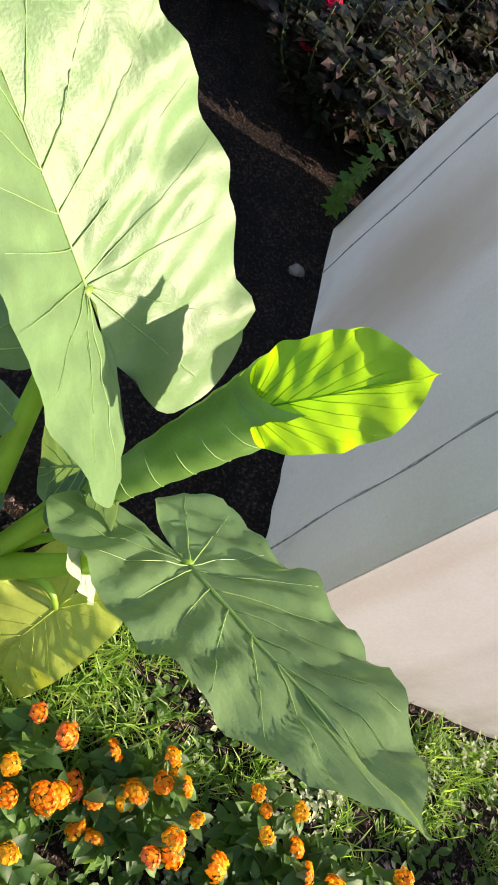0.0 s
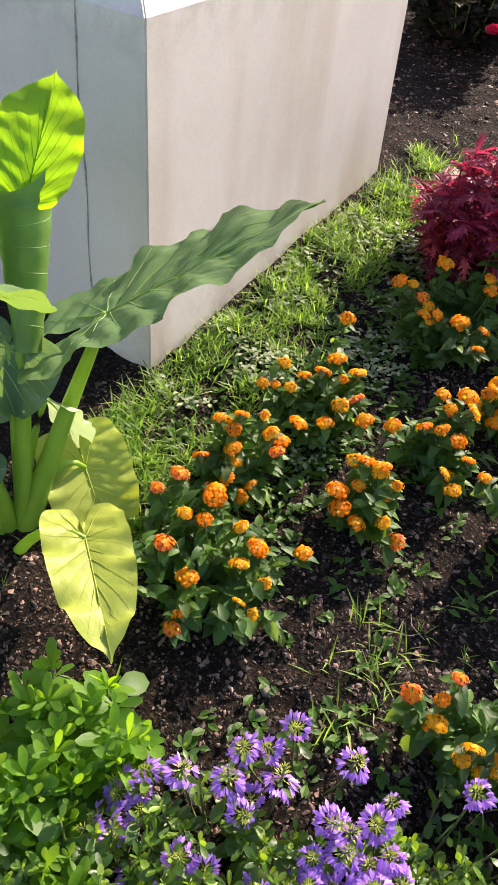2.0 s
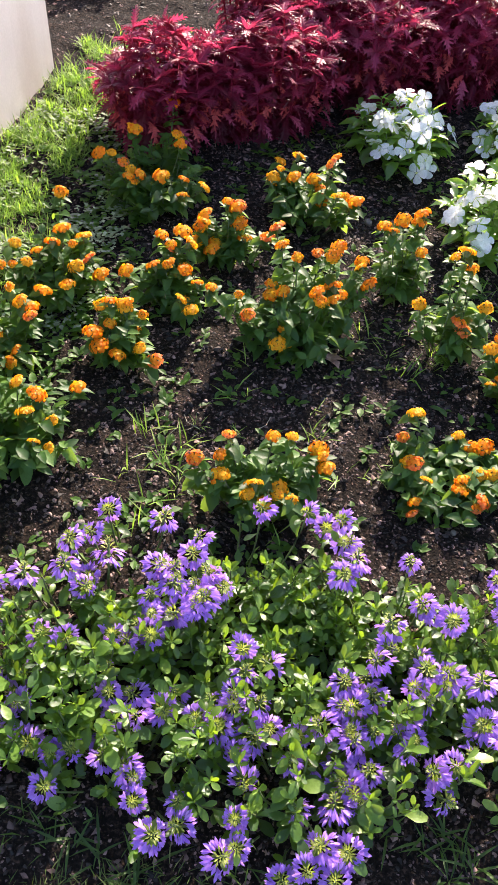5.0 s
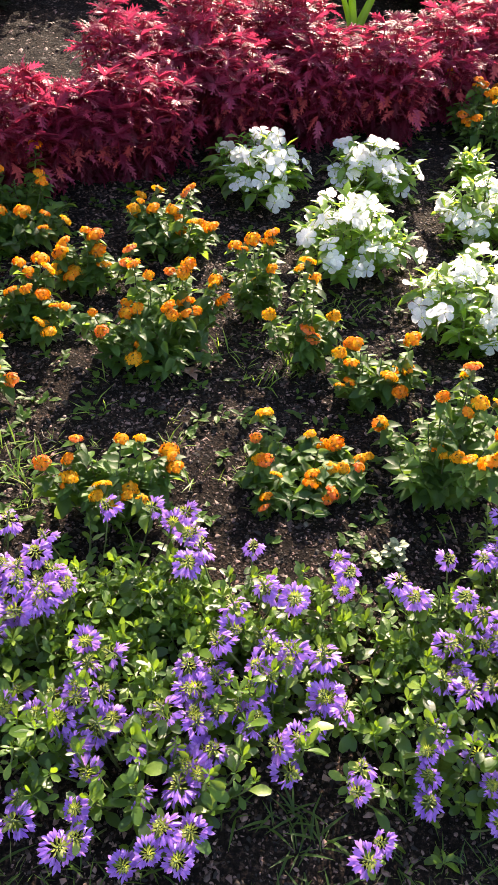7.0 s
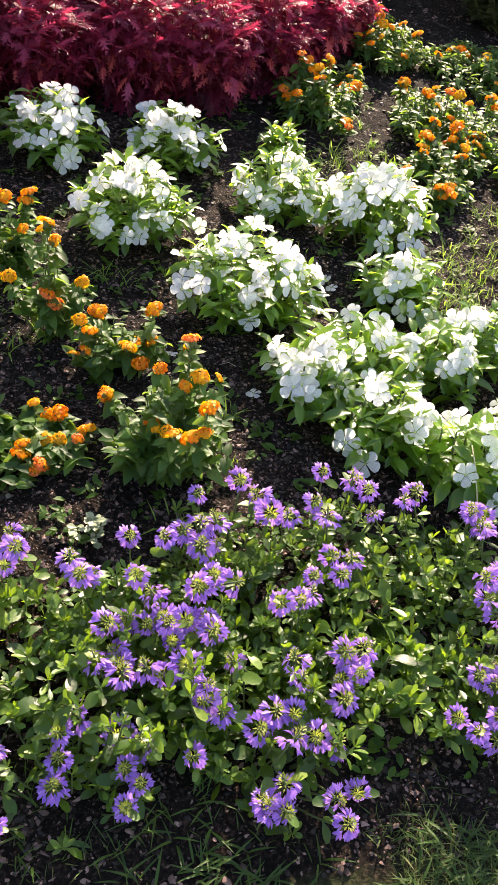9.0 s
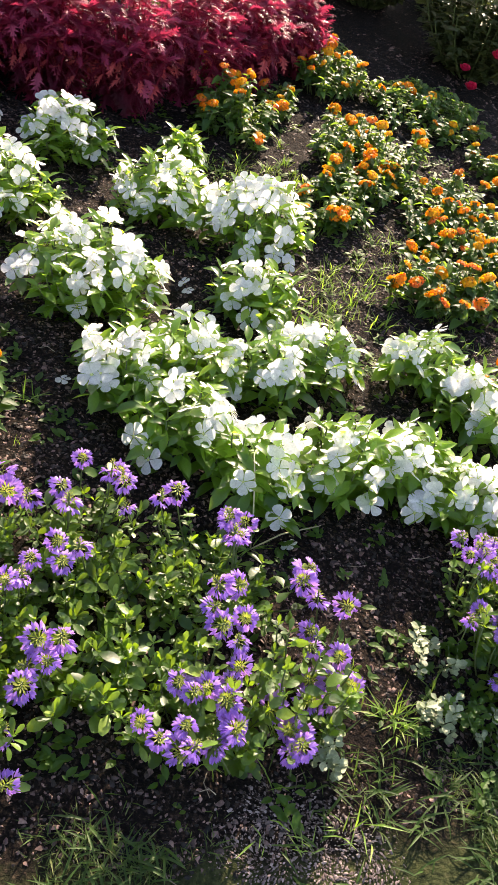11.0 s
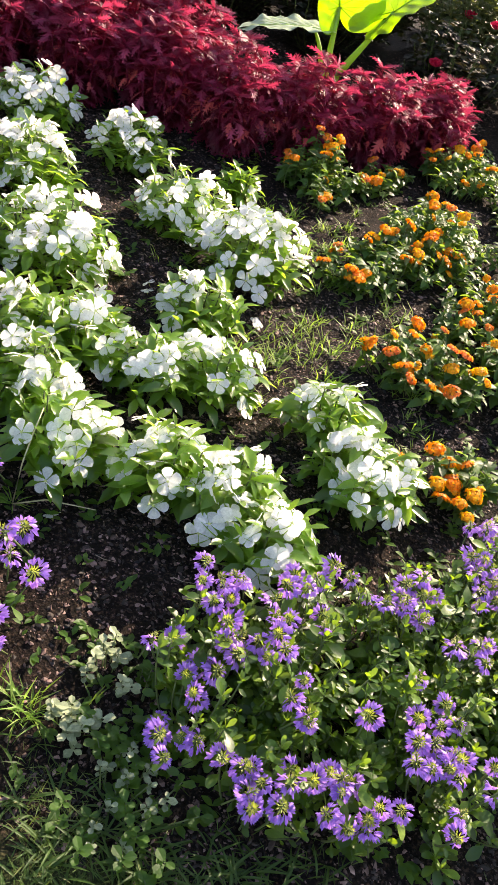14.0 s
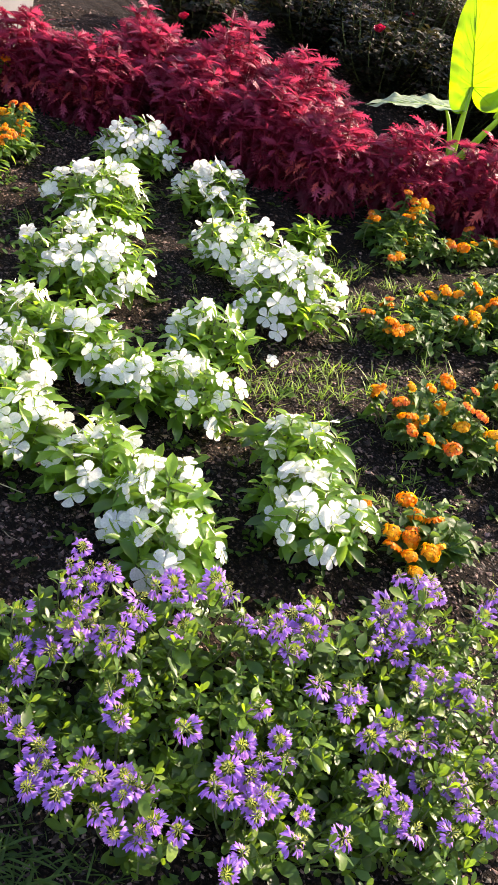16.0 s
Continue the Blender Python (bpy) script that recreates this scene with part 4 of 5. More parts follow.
def fan_head(seed):
    """Half-round fans of narrow petals, hung like a skirt round a leafy green tip."""
    r = np.random.default_rng(seed)
    b = Build()
    fans = int(r.integers(10, 14))
    for k in range(fans):
        a = 2 * math.pi * (k + r.uniform(-0.25, 0.25)) / fans
        out = np.array((math.cos(a), math.sin(a), 0))
        z = r.uniform(-0.55, 0.15)
        tilt = r.uniform(-0.55, 0.22)
        big = r.uniform(0.72, 1.0)
        for j in range(5):
            turn = (j - 2) * r.uniform(0.24, 0.36) + r.normal(0, 0.06)
            way = np.array((math.cos(a + turn), math.sin(a + turn), tilt - 0.12 * abs(j - 2) + r.normal(0, 0.12)))
            b.add(petal, stand(out * r.uniform(0.30, 0.48) + (0, 0, z), way, (-0.5 * way[0] + 0.2 * r.normal(), -0.5 * way[1] + 0.2 * r.normal(), 1), big * r.uniform(0.50, 0.68)))
    for k in range(34):
        t = k / 34
        a = k * 2.39996
        way = (math.cos(a), math.sin(a), 0.4 + 1.2 * t)
        b.add(bract, stand((0.17 * math.cos(a) * (1.2 - t), 0.17 * math.sin(a) * (1.2 - t), -0.1 + 0.75 * t), way, (0, 0, 1), 0.30 * (1.15 - 0.6 * t)), 1)
    b.add(tube([(0, 0, -2.2), (0, 0, 0.6)], [0.07, 0.06], 5), None, 2)
    return b.mesh("flower_head", [PURPLE, BUD, STEM], True)


fan_heads = [fan_head(s) for s in range(8)]
fan_leaf = [leaf_pattern(0.20 + 0.05 * k, 5, 0.20, 0.10 + 0.18 * k, 0.68, 0.0, 0.25 * (k - 1), 0.42) for k in range(3)]


FAN_BACK = ((-0.12, -0.03), (0.02, 0.05), (0.18, 0.10), (0.34, 0.18), (0.55, 0.25), (0.70, 0.23), (0.85, 0.17), (0.97, 0.18), (1.10, 0.29), (1.27, 0.41), (1.50, 0.50), (1.76, 0.47), (1.94, 0.40), (2.06, 0.30), (2.14, 0.05), (2.22, 0.40), (2.45, 0.70), (2.60, 0.92), (2.80, 1.26))


def fan_back(x):
    """How far back the fan flowers' leaves reach."""
    return float(np.interp(x, [p[0] for p in FAN_BACK], [p[1] for p in FAN_BACK]))


def fan_plant(x, y, flowers, label, radius=0.15, leafy=1.0, tall=0.10, size=1.0, seed=0, skin=FAN_LEAF):
    """A spreading plant; flowers: heads as offsets from its foot."""
    r = np.random.default_rng(seed + 900)
    z = rough_ground(x, y)
    plant = thing("fan_flower_plant", x, y, z, label, "flower plant", "purple fan flowers along the front")
    leaves = Build()
    spots = []
    front = bed_edge(x) + 0.02
    rise = min(max((y - front) / 0.45, 0.0), 1.0)


    def crest(py):
        """How high the leaves stand: low at the front of the bed, full behind it."""
        lead = 0.11
        up = min(max((py - front - lead + 0.04) / 0.10, 0.0), 1.0)
        fall = 0.060 * min(max((py - front - lead) / 0.4, 0.0), 1.0) if x < 2.2 else 0.0
        return 0.025 + up * (0.125 - fall)

    for a, b, h in flowers:
        h = max(h, 0.06) + 0.012 + 0.022 * rise
        spots.append((a, b, h))
        for _ in range(int(r.choice(4, p=(0.25, 0.40, 0.23, 0.12)))):
            w = r.uniform(0, 2 * math.pi)
            spots.append((a + 0.042 * math.cos(w), b + 0.042 * math.sin(w), h + r.normal(-0.008, 0.012)))
    spots = [np.array((a, b, max(h + plane(x + a, y + b), gz(x + a, y + b) + 0.03) - z)) for a, b, h in spots]
    shoots = [(s, True) for s in spots]
    for _ in range(int(38 * leafy * (radius / 0.15) ** 2)):
        a, d = r.uniform(0, 2 * math.pi), radius * math.sqrt(r.uniform(0, 1))
        p = (d * math.cos(a), d * math.sin(a) * 0.80)
        if tall < 0.11 and y + p[1] > fan_back(x + p[0]) - 0.01 and r.random() < 0.92:
            continue
        top = crest(y + p[1]) if flowers else min(tall, crest(y + p[1])) if tall < 0.095 else tall
        if top < 0.06 and r.random() < 0.85:
            continue
        shoots.append((np.array((*p, top * r.uniform(0.45, 1.1) + gz(x + p[0], y + p[1]) - gz(x, y))), False))
    whole = leaves
    for top, blooms in shoots:
        if tall > 0.095 and not flowers:
            leaves = Build()
        foot = np.array((top[0] * 0.5, top[1] * 0.5, -0.01 + gz(x + 0.5 * top[0], y + 0.5 * top[1]) - gz(x, y)))
        line = bow(foot, top, 0.0, 5, (top[0] * 0.1, top[1] * 0.1, 0))
        leaves.add(tube(line, [0.0022] * 4 + [0.0015], 4), None, 1)
        n = 3 if blooms else 9
        for i in range(n):
            t = 0.25 + 0.75 * (i + 0.5) / n
            k = min(int(t * 4), 3)
            p = line[k] + (line[k + 1] - line[k]) * (t * 4 - k)
            a = r.uniform(0, 2 * math.pi)
            leaves.add(fan_leaf[r.integers(3)], stand(p, (math.cos(a), math.sin(a), r.uniform(-0.1, 0.9)), (r.normal(0, 0.4), r.normal(0, 0.4), 1), size * min(0.018 + r.exponential(0.010), 0.044)))
        if not blooms:
            for i in range(5):
                a = i * 2.39996 + top[0] * 50
                leaves.add(fan_leaf[0], stand(top, (math.cos(a), math.sin(a), r.uniform(0.3, 2.4)), (r.normal(0, 0.3), r.normal(0, 0.3), 1), size * r.uniform(0.010, 0.030)))
        else:
            lean = np.array((r.normal(0, 0.45), r.normal(-0.3, 0.45), 1))
            part("flower_head", fan_heads[r.integers(8)], plant, "", stand(top, np.cross(lean, (1, r.normal(), 0)), lean, r.uniform(0.025, 0.037) * (0.86 if x > 2.2 else 1.0)))
        if tall > 0.095 and not flowers:
            part("shoot", leaves.mesh("shoot", [skin, STEM], True), plant)
    if flowers or tall < 0.095:
        tagged(part("foliage", whole.mesh("foliage", [skin, STEM], True), plant, "small spoon-shaped green leaves"), kind="stuff")
    return plant


FAN = "spreading fan flower with purple blooms over small green leaves"
fan_plant(2.73, 0.44, [(-0.10, 0.03, 0.13), (-0.02, 0.11, 0.15), (-0.04, -0.04, 0.11), (0.01, -0.03, 0.12), (-0.00, -0.01, 0.12), (0.05, -0.07, 0.11), (0.11, 0.01, 0.13)], FAN, 0.12, seed=0)
fan_plant(1.11, 0.08, [(-0.15, 0.09, 0.15), (-0.05, 0.16, 0.15), (-0.07, -0.08, 0.11), (-0.06, -0.02, 0.13), (0.01, 0.05, 0.14), (0.08, 0.01, 0.13), (0.13, -0.00, 0.13), (0.05, -0.00, 0.13), (0.02, -0.08, 0.11), (0.05, -0.09, 0.11)], FAN, 0.19, seed=1)
fan_plant(2.89, 0.62, [(-0.14, 0.07, 0.15), (-0.08, -0.05, 0.15), (-0.06, 0.01, 0.15), (-0.07, 0.06, 0.15), (-0.04, -0.08, 0.15), (0.01, -0.06, 0.15), (0.04, -0.11, 0.14), (0.08, -0.03, 0.15), (0.12, 0.04, 0.15), (0.10, 0.16, 0.15)], FAN, 0.21, seed=2)
fan_plant(0.11, 0.16, [(-0.03, 0.01, 0.15), (-0.05, -0.04, 0.14), (0.08, 0.02, 0.15)], FAN, 0.10, seed=3)
fan_plant(0.07, -0.01, [(-0.16, -0.00, 0.11), (-0.11, 0.03, 0.12), (-0.04, 0.06, 0.13), (0.01, 0.03, 0.12), (-0.04, -0.07, 0.10), (0.13, 0.04, 0.12), (0.08, -0.04, 0.10), (0.15, -0.03, 0.11)], FAN, 0.18, seed=4)
fan_plant(-0.04, -0.22, [(-0.07, 0.16, 0.10), (-0.04, 0.12, 0.09), (-0.03, 0.02, 0.07), (-0.01, -0.01, 0.06), (0.04, -0.01, 0.06), (0.06, 0.08, 0.08), (0.01, -0.06, 0.05), (-0.07, -0.03, 0.06), (-0.07, -0.07, 0.05), (-0.02, -0.12, 0.04), (0.04, -0.09, 0.05), (0.10, -0.03, 0.06)], FAN, 0.19, seed=5)
fan_plant(2.52, 0.61, [(-0.08, 0.06, 0.15), (-0.04, 0.12, 0.15), (-0.03, -0.05, 0.15), (-0.02, -0.10, 0.14), (0.03, 0.03, 0.15), (0.01, 0.18, 0.15), (0.06, -0.13, 0.13), (0.06, -0.09, 0.14)], FAN, 0.20, seed=6)
fan_plant(0.23, -0.23, [(-0.06, 0.09, 0.08), (0.00, 0.06, 0.08), (0.04, 0.08, 0.08), (0.10, 0.08, 0.08), (-0.04, -0.01, 0.06), (0.00, -0.02, 0.06), (-0.10, -0.01, 0.06), (-0.12, -0.08, 0.05), (0.03, -0.07, 0.05), (0.11, -0.09, 0.04)], FAN, 0.16, seed=7)
fan_plant(1.79, 0.40, [(-0.14, 0.08, 0.15), (-0.02, 0.04, 0.15), (0.00, 0.01, 0.15), (-0.01, -0.12, 0.15), (0.16, -0.02, 0.11)], FAN, 0.18, seed=8)
fan_plant(0.75, -0.07, [(-0.12, 0.02, 0.10), (-0.03, 0.08, 0.12), (0.01, 0.08, 0.12), (0.07, 0.08, 0.12), (0.08, 0.01, 0.10), (0.06, -0.04, 0.09), (0.11, -0.01, 0.10), (0.00, -0.08, 0.08), (-0.06, -0.00, 0.10), (-0.11, -0.04, 0.09), (-0.05, -0.06, 0.09)], FAN, 0.13, seed=9)
fan_plant(0.52, -0.20, [(-0.12, 0.14, 0.10), (-0.08, 0.16, 0.11), (-0.13, 0.08, 0.09), (0.06, 0.12, 0.10), (-0.06, 0.06, 0.08), (-0.01, 0.06, 0.08), (-0.11, 0.01, 0.07), (0.08, 0.08, 0.09), (0.12, 0.03, 0.08), (0.07, -0.03, 0.06), (0.10, -0.01, 0.07), (0.05, -0.10, 0.05), (0.04, -0.14, 0.04), (0.10, -0.10, 0.05), (-0.09, -0.09, 0.05), (-0.10, -0.15, 0.04), (0.01, -0.05, 0.06)], FAN, 0.20, seed=10)
fan_plant(1.03, -0.17, [(-0.14, -0.03, 0.07), (-0.10, -0.10, 0.06), (-0.02, 0.01, 0.08), (-0.02, -0.03, 0.07), (-0.01, 0.08, 0.10), (0.09, 0.01, 0.08), (0.11, 0.05, 0.09), (0.12, -0.01, 0.08)], FAN, 0.16, seed=11)
fan_plant(0.33, 0.11, [(-0.07, 0.01, 0.14), (-0.09, -0.05, 0.13), (-0.04, -0.08, 0.12), (-0.00, -0.04, 0.13), (0.06, -0.14, 0.11), (0.04, 0.14, 0.15), (0.13, 0.15, 0.15)], FAN, 0.22, seed=12)
fan_plant(0.66, 0.16, [(-0.13, 0.10, 0.15), (-0.12, 0.05, 0.15), (0.01, 0.04, 0.15), (-0.09, 0.02, 0.15), (0.04, -0.04, 0.14), (0.10, -0.06, 0.14), (-0.01, -0.13, 0.12), (0.20, 0.01, 0.15)], FAN, 0.22, seed=13)
fan_plant(2.76, 0.92, [(-0.14, -0.13, 0.15), (-0.11, -0.11, 0.15), (-0.06, -0.10, 0.15), (-0.13, -0.05, 0.15), (-0.07, -0.03, 0.15), (-0.02, 0.11, 0.15), (0.02, 0.12, 0.15), (-0.05, 0.26, 0.15), (-0.00, 0.27, 0.15), (0.02, -0.11, 0.15), (0.09, -0.10, 0.15), (0.15, -0.10, 0.15), (0.19, -0.05, 0.15), (0.11, 0.09, 0.15)], FAN, 0.29, seed=14)
fan_plant(1.34, -0.07, [(-0.06, 0.11, 0.12), (-0.10, 0.03, 0.11), (-0.07, 0.02, 0.10), (-0.11, -0.06, 0.09), (-0.00, 0.00, 0.10), (0.06, 0.03, 0.11), (0.10, 0.00, 0.10), (0.05, -0.08, 0.08), (0.14, -0.09, 0.08)], FAN, 0.18, seed=15)
fan_plant(1.24, 0.31, [(-0.06, 0.06, 0.15), (-0.02, -0.00, 0.15), (-0.08, -0.04, 0.15), (0.06, 0.08, 0.15), (0.09, 0.04, 0.15), (-0.01, -0.13, 0.15)], FAN, 0.15, seed=16)
fan_plant(2.00, 0.19, [(0.05, 0.17, 0.11), (-0.01, 0.07, 0.08), (0.05, 0.07, 0.08), (0.04, 0.02, 0.07), (0.08, 0.02, 0.07), (-0.08, -0.02, 0.06), (-0.00, -0.03, 0.06), (-0.07, -0.07, 0.05), (-0.03, -0.10, 0.05), (-0.02, -0.14, 0.04)], FAN, 0.12, seed=17)
fan_plant(1.43, 0.09, [(-0.07, 0.06, 0.15), (-0.01, 0.09, 0.15), (-0.02, -0.07, 0.12), (0.06, -0.01, 0.13), (0.06, -0.09, 0.11)], FAN, 0.11, seed=18)
fan_plant(1.80, 0.06, [(0.04, 0.12, 0.15), (0.04, 0.01, 0.13), (0.07, -0.03, 0.12), (-0.02, 0.01, 0.13), (-0.05, 0.02, 0.13), (-0.06, -0.08, 0.11), (-0.02, -0.05, 0.12)], FAN, 0.14, seed=19)
fan_plant(2.35, 0.54, [(-0.04, 0.01, 0.15), (-0.00, 0.03, 0.15), (0.02, 0.07, 0.15), (0.05, -0.02, 0.14), (-0.01, -0.11, 0.12)], FAN, 0.12, seed=20)
fan_plant(1.47, 0.40, [(-0.02, -0.03, 0.15), (-0.03, 0.09, 0.15), (0.07, 0.06, 0.15), (-0.01, -0.13, 0.15)], FAN, 0.14, seed=21)
fan_plant(2.62, 0.34, [(-0.08, -0.01, 0.10), (-0.03, 0.01, 0.10), (0.01, -0.04, 0.09), (0.00, 0.00, 0.10), (0.04, 0.03, 0.11), (0.05, -0.01, 0.10)], FAN, 0.10, seed=22)
fan_plant(2.44, 0.39, [(-0.04, 0.01, 0.11), (0.01, 0.10, 0.13), (-0.01, -0.10, 0.09), (0.05, -0.07, 0.10), (-0.00, 0.05, 0.12)], FAN, 0.11, seed=23)
fan_plant(2.80, 1.15, [(-0.04, -0.07, 0.14), (-0.06, 0.06, 0.14), (-0.03, -0.15, 0.14), (0.09, -0.10, 0.14), (0.02, 0.18, 0.13), (0.13, 0.08, 0.13)], FAN, 0.17, seed=24)
fan_plant(3.03, 1.00, [(-0.05, 0.07, 0.14), (-0.03, -0.05, 0.14), (0.01, 0.07, 0.14), (-0.06, -0.08, 0.13), (0.04, -0.09, 0.14), (0.08, -0.02, 0.14)], FAN, 0.16, seed=25)
fan_plant(3.06, 0.82, [(0.01, -0.04, 0.13), (0.05, 0.01, 0.14), (0.08, 0.08, 0.14), (-0.02, -0.05, 0.13), (-0.10, -0.04, 0.13), (-0.01, 0.08, 0.14)], FAN, 0.15, seed=26)
fan_plant(-0.24, -0.03, [], "leafy bright green young plant without flowers", 0.13, 1.3, 0.13, 1.9, seed=40, skin=YOUNG_LEAF)
fan_plant(-0.19, -0.18, [], "leafy bright green young plant without flowers", 0.12, 1.3, 0.12, 1.9, seed=41, skin=YOUNG_LEAF)
MAT = "low mat of small spoon-shaped green leaves"
for i, (x, y, wide) in enumerate(((0.18, 0.03, 0.13), (0.32, -0.06, 0.13), (0.46, 0.10, 0.15), (0.60, 0.0, 0.14), (0.76, 0.12, 0.15), (0.90, 0.02, 0.14), (1.02, 0.16, 0.13), (1.16, 0.04, 0.15), (1.24, 0.20, 0.13), (1.36, 0.08, 0.14),
                                  (1.50, 0.26, 0.14), (1.54, 0.08, 0.13), (1.68, 0.24, 0.14), (1.70, 0.08, 0.11), (2.46, 0.48, 0.13), (2.62, 0.52, 0.14), (2.76, 0.64, 0.15), (2.88, 0.80, 0.14), (2.64, 0.78, 0.13), (2.94, 0.98, 0.13))):
    fan_plant(x, y, [], MAT, wide, 0.8, 0.080, 1.10, seed=50 + i)


# ---- dark red coleus ----
def coleus_pattern(width, droop, seed):
    """A leaf with deep pointed teeth, bent over."""
    r = np.random.default_rng(seed)
    v, f, n = [], [], 6
    for i in range(n + 1):
        t = i / n
        v.append((0, t, -droop * t * t))
    for s in (-1, 1):
        for i in range(n):
            t0, t1 = i / n, (i + 1) / n
            w = width * math.sin(math.pi * min(0.12 + 0.9 * (t0 + 0.06), 0.97)) * r.uniform(0.8, 1.2)
            tm = t0 + 1.45 / n
            k = len(v)
            inner = 0.30 * w
            v += [(s * inner, t0 + 0.2 / n, -droop * t0 * t0 + inner * 0.25), (s * w, min(tm, 1.05), -droop * tm * tm + w * 0.10), (s * inner * 0.8, t1 + 0.1 / n, -droop * t1 * t1 + inner * 0.2)]
            f += [(i, k, k + 2, i + 1), (k, k + 1, k + 2)]
    return np.array(v), f


coleus_leaves = [coleus_pattern(0.26 + 0.05 * k, 0.20 + 0.16 * k, k) for k in range(4)]


def coleus(x, y, height, radius, seed):
    r = np.random.default_rng(seed + 1300)
    z = rough_ground(x, y)
    plant = thing("coleus_plant", x, y, z, "tall dark red coleus with jagged leaves", "foliage plant", "red coleus hedge behind the flowers")
    shoots = 44
    for i in range(shoots):
        leaves = Build()
        d, a = radius * math.sqrt((i + 0.5) / shoots), i * 2.39996 + seed
        top = np.array((d * math.cos(a), d * math.sin(a), height * (1 - 0.38 * (d / radius) ** 2) * r.uniform(0.76, 1.12)))
        foot = np.array((top[0] * 0.3, top[1] * 0.3, -0.03))
        line = bow(foot, top, 0.0, 6, (top[0] * 0.15, top[1] * 0.15, 0))
        leaves.add(tube(line, [0.005, 0.005, 0.0045, 0.004, 0.003, 0.002], 5))
        for j in range(13):
            t = 0.05 + 0.93 * j / 12
            k = min(int(t * 5), 4)
            p = line[k] + (line[k + 1] - line[k]) * (t * 5 - k)
            a0 = j * math.pi / 2 + r.normal(0, 0.6)
            for s in (0, math.pi):
                rise = r.uniform(-0.9, 0.05) + 0.7 * t * t
                way = (math.cos(a0 + s), math.sin(a0 + s), rise)
                leaves.add(coleus_leaves[r.integers(4)], stand(p, way, (-0.6 * way[0] * rise + r.normal(0, 0.25), -0.6 * way[1] * rise + r.normal(0, 0.25), 1), r.uniform(0.045, 0.092) * (1.05 - 0.35 * t)))
        for j in range(10):
            a0 = j * 2.39996
            leaves.add(coleus_leaves[r.integers(2)], stand(top, (math.cos(a0), math.sin(a0), r.uniform(-0.1, 1.0)), (r.normal(0, 0.6), r.normal(0, 0.6), 1), r.uniform(0.034, 0.080)))
        part("shoot", leaves.mesh("shoot", [COLEUS]), plant)


for i, (x, y, h, rad) in enumerate(((-0.25, 1.76, 0.33, 0.20), (-0.07, 1.86, 0.31, 0.15), (0.08, 1.96, 0.35, 0.22), (0.40, 2.24, 0.37, 0.20), (0.70, 2.40, 0.38, 0.19), (0.98, 2.52, 0.37, 0.19), (1.18, 2.80, 0.36, 0.20), (1.36, 3.12, 0.36, 0.20), (1.52, 3.45, 0.34, 0.18),
                                    (0.02, 2.23, 0.42, 0.18), (0.26, 2.52, 0.46, 0.22), (0.55, 2.66, 0.46, 0.21))):
    coleus(x, y, h, rad, i)


# ---- elephant ears ----
def ear_outline(length, width, lobe, n):
    """Half the outline of an arrow-shaped leaf, from the notch at its stalk round a lobe to the tip."""
    knots = [(0.0, -0.02 * length), (0.018 * width, -0.50 * lobe), (0.12 * width, -0.95 * lobe), (0.335 * width, -0.96 * lobe), (0.455 * width, -0.66 * lobe), (0.48 * width, -0.05 * length),
             (0.485 * width, 0.14 * length), (0.465 * width, 0.34 * length), (0.415 * width, 0.54 * length), (0.32 * width, 0.73 * length), (0.18 * width, 0.88 * length), (0.05 * width, 0.955 * length), (0.0, 1.02 * length)]
    if lobe == 0:
        knots = [(0.0, 0.0), (0.16 * width, -0.005 * length), (0.34 * width, 0.04 * length), (0.44 * width, 0.16 * length), (0.48 * width, 0.32 * length), (0.51 * width, 0.46 * length), (0.49 * width, 0.60 * length), (0.42 * width, 0.74 * length),
                 (0.30 * width, 0.86 * length), (0.13 * width, 0.95 * length), (0.03 * width, 0.995 * length), (0.0, 1.04 * length)]
    k = [np.array(q, float) for q in knots]
    k = [2 * k[0] - k[1]] + k + [2 * k[-1] - k[-2]]
    out = []
    for i in range(n + 1):
        t = i / n * (len(knots) - 1)
        j = min(int(t), len(knots) - 2)
        u = t - j
        p0, p1, p2, p3 = k[j : j + 4]
        out.append(0.5 * (2 * p1 + (p2 - p0) * u + (2 * p0 - 5 * p1 + 4 * p2 - p3) * u * u + (3 * p1 - p0 - 3 * p2 + p3) * u ** 3))
    return out


